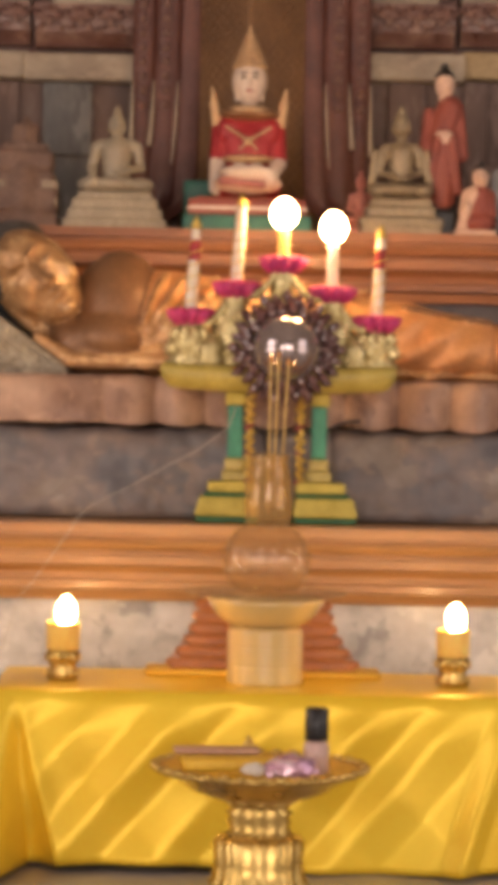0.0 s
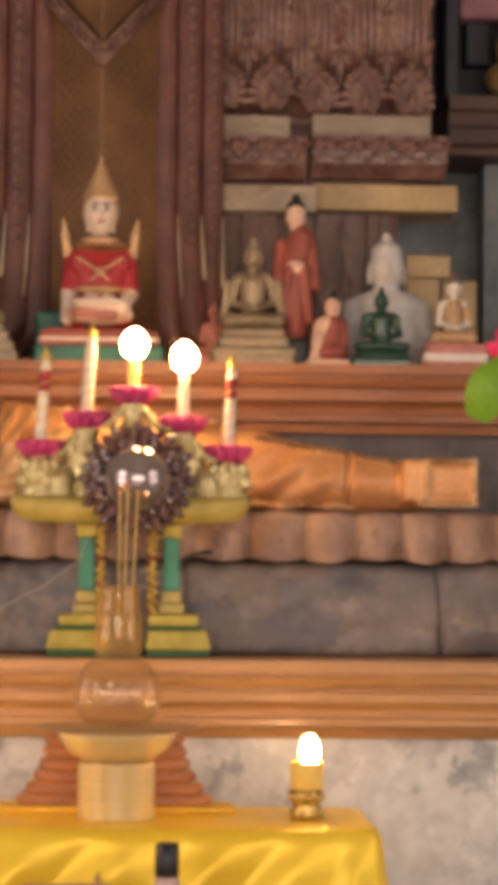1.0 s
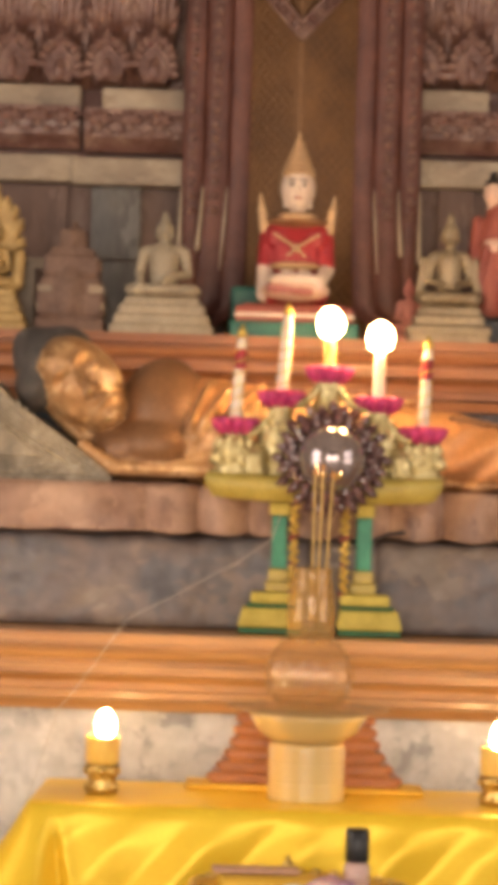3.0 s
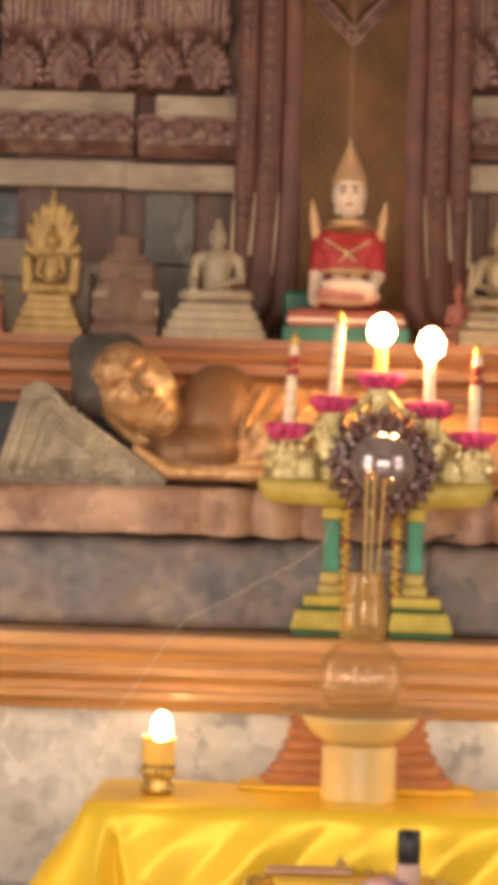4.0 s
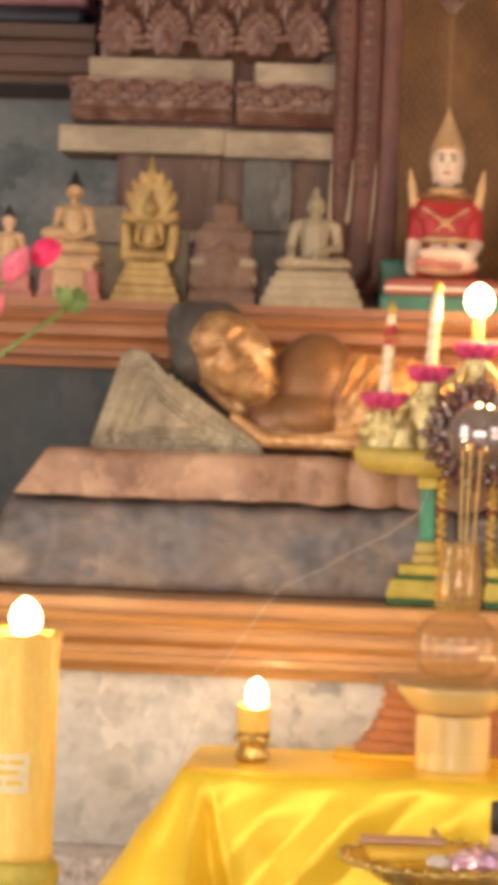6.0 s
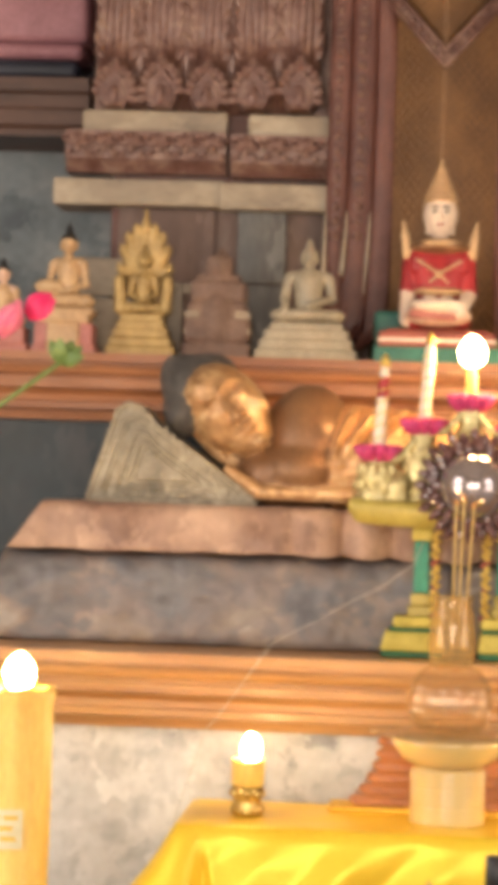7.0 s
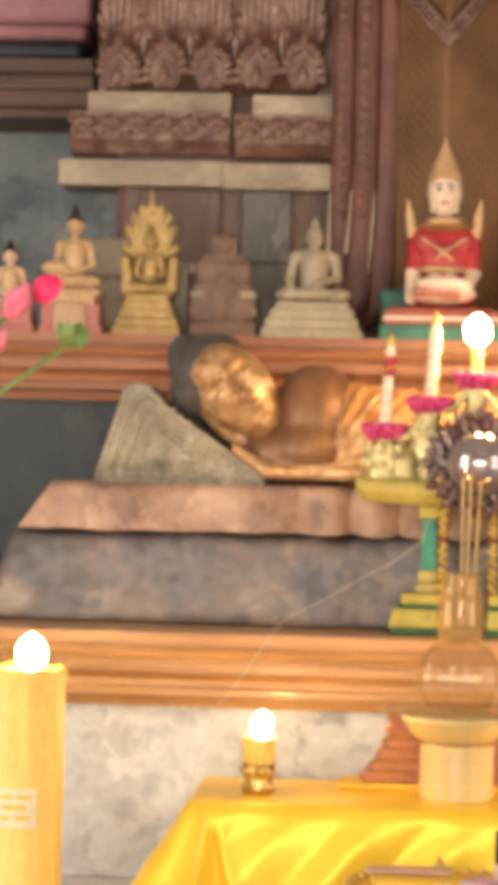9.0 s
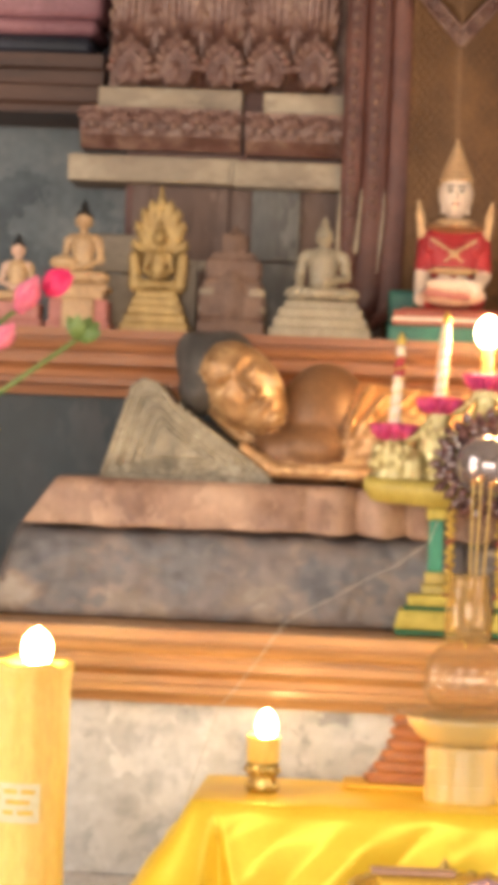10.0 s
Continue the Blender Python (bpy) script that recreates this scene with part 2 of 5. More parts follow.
    "red": mat("red", (0.235, 0.010, 0.016), (0.36, 0.025, 0.030), 0.42, scale=16),
    "redbrown": mat("redbrown", (0.20, 0.045, 0.032), (0.30, 0.08, 0.056), 0.5, scale=10),
    "white": mat("white", (0.62, 0.57, 0.50), (0.76, 0.71, 0.64), 0.4, scale=12, bump=0.05),
    "whitestone": mat("whitestone", (0.40, 0.39, 0.37), (0.55, 0.54, 0.52), 0.45, scale=12, bump=0.05),
    "skinpaint": mat("skinpaint", (0.55, 0.36, 0.26), (0.68, 0.47, 0.36), 0.45, scale=14, bump=0.05),
    "orange": mat("orange", (0.50, 0.20, 0.035), (0.66, 0.31, 0.07), 0.4, scale=14),
    "pinkbase": mat("pinkbase", (0.38, 0.13, 0.11), (0.52, 0.23, 0.19), 0.5, scale=18),
    "satin": mat("satin", (0.89, 0.58, 0.032), (0.97, 0.70, 0.058), 0.38, metal=0.28, scale=5, fine=320, bump=0.02),
    "ochre": mat("ochre", (0.68, 0.40, 0.03), (0.80, 0.52, 0.06), 0.5, scale=8),
    "wax": mat("wax", (0.84, 0.55, 0.12), (0.91, 0.64, 0.18), 0.42, scale=12, stretch=(1, 1, 0.3), bump=0.15, sss=0.35),
    "waxwhite": mat("waxwhite", (0.72, 0.62, 0.48), (0.84, 0.74, 0.58), 0.45, scale=30, sss=0.2),
    "terracotta": mat("terracotta", (0.27, 0.092, 0.024), (0.40, 0.155, 0.048), 0.38, scale=20, bump=0.25, coat=0.2),
    "amber": thin_glass("amber", (0.96, 0.87, 0.66), 0.13, (0.80, 0.60, 0.28)),
    "creamglass": mat("creamglass", (0.66, 0.47, 0.18), (0.71, 0.52, 0.22), 0.06, scale=4, fine=2, trans=0.12, bump=0.0, coat=0.9),
    "glass": thin_glass("glass", (0.95, 0.92, 0.86), 0.12, (0.85, 0.74, 0.56)),
    "ball": mat("ball", (0.30, 0.24, 0.24), (0.42, 0.36, 0.36), 0.06, metal=0.75, scale=9, coat=0.6, bump=0.0),
    "beads": mat("beads", (0.055, 0.024, 0.026), (0.17, 0.085, 0.08), 0.17, scale=60, coat=0.2, bump=0.1),
    "incense": mat("incense", (0.50, 0.33, 0.10), (0.62, 0.43, 0.15), 0.7, scale=60),
    "lilac": mat("lilac", (0.40, 0.24, 0.36), (0.86, 0.78, 0.82), 0.2, metal=0.4, scale=38, stain=(0.60, 0.36, 0.46)),
    "kraft": mat("kraft", (0.42, 0.24, 0.17), (0.55, 0.34, 0.24), 0.6, scale=20),
    "bottlepink": mat("bottlepink", (0.62, 0.42, 0.38), (0.74, 0.54, 0.48), 0.2, scale=20, trans=0.3, bump=0.0),
    "thread": mat("thread", (0.40, 0.36, 0.31), (0.52, 0.48, 0.42), 0.8, scale=80),
    "paper": mat("paper", (0.70, 0.60, 0.36), (0.80, 0.70, 0.45), 0.7, scale=30),
    "navy": mat("navy", (0.012, 0.014, 0.025), (0.035, 0.035, 0.055), 0.5, scale=8),
    "mauve": mat("mauve", (0.24, 0.10, 0.12), (0.42, 0.21, 0.24), 0.55, scale=8),
    "flame": glow("flame", (1.0, 0.60, 0.24), 165.0),
}

# ---- mesh helpers ----


def mesh_of(bm, name, materials, smooth=False):
    me = bpy.data.meshes.new(name)
    bmesh.ops.recalc_face_normals(bm, faces=bm.faces)
    bm.to_mesh(me)
    bm.free()
    for m in materials if isinstance(materials, (list, tuple)) else [materials]:
        me.materials.append(M[m])
    if smooth:
        me.polygons.foreach_set("use_smooth", [True] * len(me.polygons))
    return me


def part(name, bm, material, parent, label="", smooth=False):
    ob = new(name, mesh_of(bm, name, material, smooth))
    ob.parent = parent
    return tagged(ob, label)


def thing(name, x, y, z, label, category, group="", rz=0.0, kind=""):
    ob = new(name)
    ob.empty_display_size = 0.05
    ob.matrix_basis = pose(x, y, z, 0, 0, rz)
    return tagged(ob, label, category, group, kind)


def solid(name, bm, material, label, category, at=(0, 0, 0), rz=0.0, smooth=False, group="", kind=""):
    ob = new(name, mesh_of(bm, name, material, smooth))
    ob.matrix_basis = pose(*at, 0, 0, rz)
    return tagged(ob, label, category, group, kind)


def box(bm, x0, x1, y0, y1, z0, z1, bevel=0.0, mi=0):
    r = bmesh.ops.create_cube(bm, size=1.0, matrix=Matrix.Translation(((x0 + x1) / 2, (y0 + y1) / 2, (z0 + z1) / 2)) @ Matrix.Diagonal((x1 - x0, y1 - y0, z1 - z0, 1)))
    vs = r["verts"]
    fs = list({f for v in vs for f in v.link_faces})
    for f in fs:
        f.material_index = mi
    if bevel:
        es = list({e for v in vs for e in v.link_edges})
        o = bmesh.ops.bevel(bm, geom=es, offset=bevel, segments=2, affect="EDGES", profile=0.5)
        for f in o["faces"]:
            f.material_index = mi
    return bm


def lathe(bm, prof, seg=32, c=(0, 0, 0), mi=0, lobes=0, amp=0.0, power=1.0):
    """Turned form from (radius, height) pairs; lobes flute it."""
    rings = []
    for r, z in prof:
        ring = []
        for i in range(seg):
            a = 2 * math.pi * i / seg
            k = 1 + (amp * (abs(math.cos(lobes * a / 2)) ** power - 0.5) if lobes else 0)
            ring.append(bm.verts.new((c[0] + r * k * math.cos(a), c[1] + r * k * math.sin(a), c[2] + z)))
        rings.append(ring)
    for a, b in zip(rings, rings[1:]):
        for i in range(seg):
            j = (i + 1) % seg
            bm.faces.new((a[i], a[j], b[j], b[i])).material_index = mi
    for ring in (rings[0], rings[-1]):
        bm.faces.new(ring).material_index = mi
    return bm


def tube(bm, pts, rad, seg=8, mi=0):
    pts = [Vector(p) for p in pts]
    rings = []
    for i, p in enumerate(pts):
        d = (pts[min(i + 1, len(pts) - 1)] - pts[max(i - 1, 0)]).normalized()
        u = d.cross(Vector((0, 1, 0.13))).normalized()
        v = d.cross(u)
        r = rad[i] if isinstance(rad, (list, tuple)) else rad
        rings.append([bm.verts.new(p + r * (math.cos(2 * math.pi * k / seg) * u + math.sin(2 * math.pi * k / seg) * v)) for k in range(seg)])
    for a, b in zip(rings, rings[1:]):
        for k in range(seg):
            j = (k + 1) % seg
            bm.faces.new((a[k], a[j], b[j], b[k])).material_index = mi
    bm.faces.new(rings[0]).material_index = mi
    bm.faces.new(rings[-1]).material_index = mi
    return bm


def ball(bm, c, r, mi=0, u=12, v=8, m=None):
    r = r if isinstance(r, (list, tuple)) else (r, r, r)
    o = bmesh.ops.create_uvsphere(bm, u_segments=u, v_segments=v, radius=1.0, matrix=Matrix.Translation(c) @ (m or Matrix.Identity(4)) @ Matrix.Diagonal((*r, 1)))
    for f in {f for w in o["verts"] for f in w.link_faces}:
        f.material_index = mi
    return bm


def run(bm, prof, x0, x1, n=1, mi=0):
    """A moulding: the closed (y, z) profile carried along x."""
    rows = [[bm.verts.new((x0 + (x1 - x0) * i / n, y, z)) for y, z in prof] for i in range(n + 1)]
    k = len(prof)
    for a, b in zip(rows, rows[1:]):
        for i in range(k):
            j = (i + 1) % k
            bm.faces.new((a[i], a[j], b[j], b[i])).material_index = mi
    bm.faces.new(rows[0]), bm.faces.new(rows[-1])
    return bm


def plate(bm, outline, y0, y1, mi=0, inset=0.0):
    """A flat form: the (x, z) outline given depth from y1 (back) to y0 (front), the front drawn in by inset."""
    cx, cz = sum(p[0] for p in outline) / len(outline), sum(p[1] for p in outline) / len(outline)
    back = [bm.verts.new((x, y1, z)) for x, z in outline]
    front = [bm.verts.new((cx + (x - cx) * (1 - inset), y0, cz + (z - cz) * (1 - inset))) for x, z in outline]
    n = len(outline)
    for i in range(n):
        j = (i + 1) % n
        bm.faces.new((back[i], back[j], front[j], front[i])).material_index = mi
    bm.faces.new(front).material_index = mi
    bm.faces.new(back).material_index = mi
    return bm


# ---- carved forms: soft unions of simple solids, meshed on a fine lattice ----


def ell(c, r, mi=0, ry=0.0, rx=0.0, rz=0.0):
    R = np.array(Euler((radians(rx), radians(ry), radians(rz))).to_matrix())
    c, r, R = np.array(c, np.float32), np.array(r, np.float32), R.astype(np.float32)

    def f(P):
        q = (P - c) @ R / r
        k0 = np.sqrt((q * q).sum(-1)) + 1e-9
        k1 = np.sqrt(((q / r) ** 2).sum(-1)) + 1e-9
        return k0 * (k0 - 1) / k1
    return f, mi


def cap(a, b, ra, rb, mi=0):
    a, b = np.array(a, np.float32), np.array(b, np.float32)

    def f(P):
        d = b - a
        t = np.clip(((P - a) @ d) / (d @ d), 0, 1)
        return np.sqrt((((P - a) - t[..., None] * d) ** 2).sum(-1)) - (ra + (rb - ra) * t)
    return f, mi


def blk(c, h, rd=0.004, mi=0, ry=0.0):
    R = np.array(Euler((0, radians(ry), 0)).to_matrix())
    c, h, R = np.array(c, np.float32), (np.array(h, float) - rd).astype(np.float32), R.astype(np.float32)

    def f(P):
        q = np.abs((P - c) @ R) - h
        return np.sqrt((np.maximum(q, 0) ** 2).sum(-1)) + np.minimum(q.max(-1), 0) - rd
    return f, mi


def carve(name, prims, lo, hi, step, materials, blend=0.006, ripple=None):
    lo, hi = np.array(lo, float), np.array(hi, float)
    n = np.ceil((hi - lo) / step).astype(int) + 1
    ax = [lo[i] + step * np.arange(n[i]) for i in range(3)]
    P = np.stack(np.meshgrid(*[v.astype(np.float32) for v in ax], indexing="ij"), -1)
    D = None
    for f, mi in prims:
        d = f(P)
        if D is None:
            D = d
        else:
            h = np.maximum(blend - np.abs(D - d), 0) / blend
            D = np.minimum(D, d) - h * h * (blend * 0.25)
    if ripple is not None:
        D = D + ripple(P)
    S = D < 0
    cells = np.zeros(tuple(n - 1), bool)
    cnt = np.zeros(tuple(n - 1), np.int8)
    sl = [slice(0, -1), slice(1, None)]
    for i in (0, 1):
        for j in (0, 1):
            for k in (0, 1):
                cnt += S[sl[i], sl[j], sl[k]]
    cells = (cnt > 0) & (cnt < 8)
    idx = -np.ones(cells.shape, int)
    idx[cells] = np.arange(cells.sum())
    C = np.argwhere(cells)
    acc, num = np.zeros((len(C), 3)), np.zeros(len(C))
    for axis in range(3):
        o1, o2 = [a for a in range(3) if a != axis]
        for u in (0, 1):
            for v in (0, 1):
                A = C.copy()
                A[:, o1] += u
                A[:, o2] += v
                B = A.copy()
                B[:, axis] += 1
                da, db = D[tuple(A.T)], D[tuple(B.T)]
                x = (da < 0) != (db < 0)
                t = np.where(x, da / np.where(x, da - db, 1), 0)
                pt = A.astype(float)
                pt[:, axis] += t
                acc += pt * x[:, None]
                num += x
    V = lo + step * acc / num[:, None]
    faces = []
    for axis in range(3):
        o1, o2 = (axis + 1) % 3, (axis + 2) % 3
        a = [slice(None)] * 3
        b = [slice(None)] * 3
        a[axis], b[axis] = slice(0, -1), slice(1, None)
        cross = S[tuple(a)] != S[tuple(b)]
        E = np.argwhere(cross)
        ok = (E[:, o1] > 0) & (E[:, o2] > 0) & (E[:, o1] < n[o1] - 1) & (E[:, o2] < n[o2] - 1)
        E = E[ok]
        flip = S[tuple(E.T)]
        q = []
        for du, dv in ((-1, -1), (0, -1), (0, 0), (-1, 0)):
            F = E.copy()
            F[:, o1] += du
            F[:, o2] += dv
            q.append(idx[tuple(F.T)])
        q = np.stack(q, 1)
        q[~flip] = q[~flip][:, ::-1]
        faces.append(q)
    F = np.concatenate(faces)
    me = bpy.data.meshes.new(name)
    me.from_pydata(V.tolist(), [], F.tolist())
    for m in materials:
        me.materials.append(M[m])
    ctr = V[F].mean(1)
    best, mid = np.full(len(ctr), 1e9), np.zeros(len(ctr), int)
    for f, mi in prims:
        d = f(ctr)
        w = d < best
        best[w], mid[w] = d[w], mi
    me.polygons.foreach_set("material_index", mid.tolist())
    me.polygons.foreach_set("use_smooth", [True] * len(me.polygons))
    me.update()
    return me

# ---- the hall ----


def slabbox(name, x0, x1, y0, y1, z0, z1, m, label, category):
    return solid(name, box(bmesh.new(), x0, x1, y0, y1, z0, z1), m, label, category, kind="structure")


slabbox("floor", -2.7, 2.7, -6.4, 2.1, -0.10, 0.060, "floor", "polished stone hall floor before the altar", "floor")
slabbox("ceiling", -2.6, 2.6, -6.4, 2.1, 4.0, 4.15, "plaster", "plain plastered hall ceiling", "ceiling")
slabbox("wall_north", -2.6, 2.6, 1.95, 2.1, 0, 4, "bluewall", "blue-grey painted wall behind the altar", "wall")
for nm, x0, x1 in (("wall_west", -2.75, -2.6), ("wall_east", 2.6, 2.75)):
    _b = bmesh.new()
    box(_b, x0, x1, -6.4, -2.1, 0, 4)
    box(_b, x0, x1, -0.5, 2.1, 0, 4)
    box(_b, x0, x1, -2.1, -0.5, 2.25, 4)
    box(_b, x0, x1, -2.1, -0.5, 1.14, 1.32)
    box(_b, x0, x1, -2.1, -0.5, 0, 0.18)
    solid(nm, _b, "plaster", "plastered side wall with an open doorway", "wall", kind="structure")
_b = bmesh.new()
for x0, x1 in ((-2.6, -2.1), (-1.1, -0.5), (0.5, 1.1), (2.1, 2.6)):
    box(_b, x0, x1, -6.55, -6.4, 0, 4)
for x0, x1 in ((-2.1, -1.1), (-0.5, 0.5), (1.1, 2.1)):
    box(_b, x0, x1, -6.55, -6.4, 0, 0.45)
    box(_b, x0, x1, -6.55, -6.4, 2.15, 4)
solid("wall_south", _b, "plaster", "unseen plastered wall with three added window openings", "wall", kind="structure")

# ---- altar ----
altar = thing("altar", 0, 0.42, 0, "two-tiered altar with varnished wooden mouldings and grey marble front", "altar")
AX0, AX1 = -1.45, 1.45


def local(bm, ob):
    bmesh.ops.transform(bm, matrix=Matrix.Translation(ob.matrix_basis.translation).inverted(), verts=bm.verts)
    return bm


PROF = [(.420, .570), (.420, .552), (.433, .550), (.433, .545), (.425, .543), (.421, .534), (.425, .526), (.437, .523), (.437, .517), (.430, .515), (.430, .500),
        (.444, .496), (.454, .485), (.452, .474), (.442, .471), (.442, .459), (.462, .455), (.466, .437), (.520, .437), (.520, .570)]
part("front_moulding", local(run(bmesh.new(), PROF, AX0, AX1), altar), "wood", altar, "varnished orange-brown wooden moulding")
part("rear_moulding", local(run(bmesh.new(), [(y + .61, z + .548) for y, z in PROF], AX0, AX1), altar), "woodred", altar, "varnished wooden moulding, coloured red-brown for its weaker light")
for i in range(4):
    w = (AX1 - AX0) / 4
    part("marble_panel", local(box(bmesh.new(), AX0 + i * w + .0008, AX0 + (i + 1) * w - .0008, .485, .56, .131, .436, .0012), altar), "marble", altar, "mottled grey marble")
part("step", local(box(bmesh.new(), AX0, AX1, .345, .60, .060, .130, .004), altar), "terrazzo", altar, "white speckled terrazzo")
part("front_deck", local(box(bmesh.new(), AX0, AX1, .521, 1.2, .44, .568), altar), "wood", altar)
part("riser", local(box(bmesh.new(), AX0, -.052, 1.10, 1.2, .569, .984), altar), "tealstone", altar, "dark blue-green stone")
part("riser", local(box(bmesh.new(), -.050, AX1, 1.10, 1.2, .569, .984), altar), "slatestone", altar, "dull purple-grey stone")
part("rear_deck", local(box(bmesh.new(), AX0, AX1, 1.131, 1.90, .985, 1.116), altar), "wood", altar)

# ---- stone bed, mattress, pillow and the lying figure ----


def stone_block(x0t, x0b, x1t, x1b, z0, z1, front, back, seed, nx):
    """One rough-hewn block: worn edges towards its joints, an uneven top and a hollowed face."""
    bm = bmesh.new()
    K = 26
    rows = []
    for i in range(nx + 1):
        s = i / nx
        row = []
        for k in range(K + 1):
            p = k / K
            xa, xb = x0b + (x0t - x0b) * p, x1b + (x1t - x1b) * p
            x = xa + (xb - xa) * s
            top = z1 + .007 * noise.noise(Vector((x * 11, seed, .4))) + .004 * noise.noise(Vector((x * 31, seed, 2)))
            z = z0 + (top - z0) * p
            e = min(x - xa, xb - x) + .006 * noise.noise(Vector((z * 25, seed, 7)))
            y = front + .020 * noise.noise(Vector((x * 5.5, z * 8, seed))) + .010 * noise.noise(Vector((x * 15, z * 17, seed + 3))) + .004 * noise.noise(Vector((x * 45, z * 45, seed)))
            y += .012 * math.exp(-max(0, e) / .006) + .030 * math.exp(-(top - z) / .008) + .012 * math.exp(-(z - z0) / .006) + .022 * p
            row.append(bm.verts.new((x, y, z)))
        xm = row[-1].co.x
        row += [bm.verts.new((xm, front + .10, z1 + .002)), bm.verts.new((xm, back, z1 + .002)), bm.verts.new((row[0].co.x, back, z0))]
        rows.append(row)
    n = len(rows[0])
    for a, b in zip(rows, rows[1:]):
        for i in range(n):
            j = (i + 1) % n
            bm.faces.new((a[i], a[j], b[j], b[i]))
    bm.faces.new(rows[0]), bm.faces.new(rows[-1])
    return bm


stone = thing("stone_bed", 0, .87, .570, "rough blue-grey and purple stone bed of large blocks under a mattress", "stone bed")
for _x0t, _x0b, _x1t, _x1b, _sd, _nx in ((-.795, -.842, .030, .045, 1.3, 280), (.030, .045, .155, .152, 4.1, 60), (.155, .152, .606, .614, 7.7, 170), (.606, .614, 1.0, 1.0, 9.2, 130)):
    part("stone_block", local(stone_block(_x0t, _x0b, _x1t, _x1b, .570, .733, .664, 1.08, _sd, _nx), stone), "rock", stone, "", True)


def mattress_mesh(x0t, x0b, x1, z0, z1, front, back, nx=560):
    bm = bmesh.new()
    prof = [(0, k / 20) for k in range(20)] + [(.006, .972), (.02, .995), (.05, 1.0), (.35, 1.0), (1.0, 1.0), (1.0, .02), (.1, .02), (.03, 0)]
    rows = []
    for i in range(nx + 1):
        s = i / nx
        row = []
        for py, pz in prof:
            x = (x0b + (x0t - x0b) * pz) * (1 - s) + x1 * s
            y = front + (back - front) * py
            z = z0 + (z1 - z0) * pz
            if py < .04:
                on = min(1, max(0, (x + .30) / .15))
                ph = math.pi * (x - .36) / .089 + .25 * math.sin(x * 11)
                w = abs(math.sin(ph)) ** .75
                d = .007 * noise.noise(Vector((x * 8, z * 12, 1.7))) + .004 * noise.noise(Vector((x * 26, z * 20, 5.1)))
                y += d + on * (.030 * (1 - w) * (1 - .3 * pz) - .008 * w * (1 - pz)) + .012 * pz + .012 * math.exp(-(1 - pz) / .06)
                z -= (1 - pz) ** 5 * (on * .007 * (w - .55) + .007 * noise.noise(Vector((x * 9, 0, 3))))
            row.append(bm.verts.new((x, y, z)))
        rows.append(row)
    k = len(prof)
    for a, b in zip(rows, rows[1:]):
        for i in range(k):
            j = (i + 1) % k
            bm.faces.new((a[i], a[j], b[j], b[i]))
    bm.faces.new(rows[0]), bm.faces.new(rows[-1])
    return bm


solid("mattress", mattress_mesh(-.722, -.782, .95, .7385, .826, .672, 1.08), "drape", "pinkish brown draped mattress with broad pressed folds on stone", "mattress", smooth=True)


def tri(k, cx=-.518, cz=.885):
    """The pillow's outline drawn in by k towards its middle."""
    ax, az, bl, br, bz = -.578, 1.016, -.652, -.325, .827
    pts = [(bl, bz), (br, bz), (br - .006, bz + .014), (ax + .058, az - .046), (ax + .024, az - .008), (ax, az), (ax - .020, az - .014), (ax - .034, az - .062)]
    return [(cx + (x - cx) * k, cz + (z - cz) * k) for x, z in pts]


pillow = thing("triangular_pillow", -.50, .84, .827, "grey-green triangular pillow with nested carved borders on the mattress", "pillow")
part("body", local(plate(bmesh.new(), tri(1.0), .738, .96, inset=.02), pillow), "pillowgrey", pillow)
for _k, _y, _r in ((.955, .7395, .0058), (.80, .7385, .0040), (.73, .7382, .0036), (.56, .7380, .0042), (.42, .7375, .0036)):
    _o = tri(_k)
    part("border", local(tube(bmesh.new(), [(x, _y, z) for x, z in _o + _o[:1]], _r, 8), pillow), "pillowgrey", pillow, "", True)
part("centre_panel", local(plate(bmesh.new(), tri(.34), .733, .739, inset=.12), pillow), "pillowgrey", pillow)
# slanting leaves of the broad border along the long edge, and square ones along the foot
for _i in range(9):
    u = (_i + .6) / 9.4
    _a, _b = Vector((-.510, .736, .965)), Vector((-.375, .736, .846))
    c = _a + (_b - _a) * u
    bm = ball(bmesh.new(), (0, 0, 0), (.0135, .004, .0042), u=8, v=6, m=Matrix.Rotation(radians(75), 4, "Y"))
    bmesh.ops.transform(bm, matrix=Matrix.Translation(c), verts=bm.verts)
    part("carved_leaf", local(bm, pillow), "pillowgrey", pillow, "", True)
for _i in range(12):
    x = -.628 + .021 * _i
    part("carved_leaf", local(box(bmesh.new(), x, x + .014, .732, .740, .8365, .8475, .0025), pillow), "pillowgrey", pillow)


def lying_figure():
    hx, hz, y = -.392, 1.003, .80
    s = math.sqrt(.5)

    def head(a, b, d):
        return (hx + s * a + s * b, y - d, hz - s * a + s * b)
    pr = [
        # robe and legs
        cap((-.165, .84, .925), (.28, .845, .897), .100, .076, 2),
        cap((.28, .845, .897), (.50, .845, .880), .076, .054, 2),
        cap((.50, .845, .880), (.60, .845, .877), .052, .046, 2),
        ell((.06, .83, .915), (.22, .10, .088), 2),
        cap((-.02, .755, .848), (.46, .770, .836), .012, .007, 0),
        blk((.600, .840, .886), (.045, .054, .040), .010, 2), blk((.645, .835, .886), (.048, .050, .040), .006, 2),
        cap((.585, .785, .842), (.69, .785, .842), .006, .006, 0),
        cap((.600, .785, .920), (.600, .785, .855), .005, .005, 0),
        # bare shoulder and chest
        ell((-.240, .835, .935), (.092, .10, .124), 1),
        ell((-.25, .80, .895), (.085, .09, .06), 1),
        ell((-.29, .80, .885), (.085, .07, .058), 1),
        # neck and arms
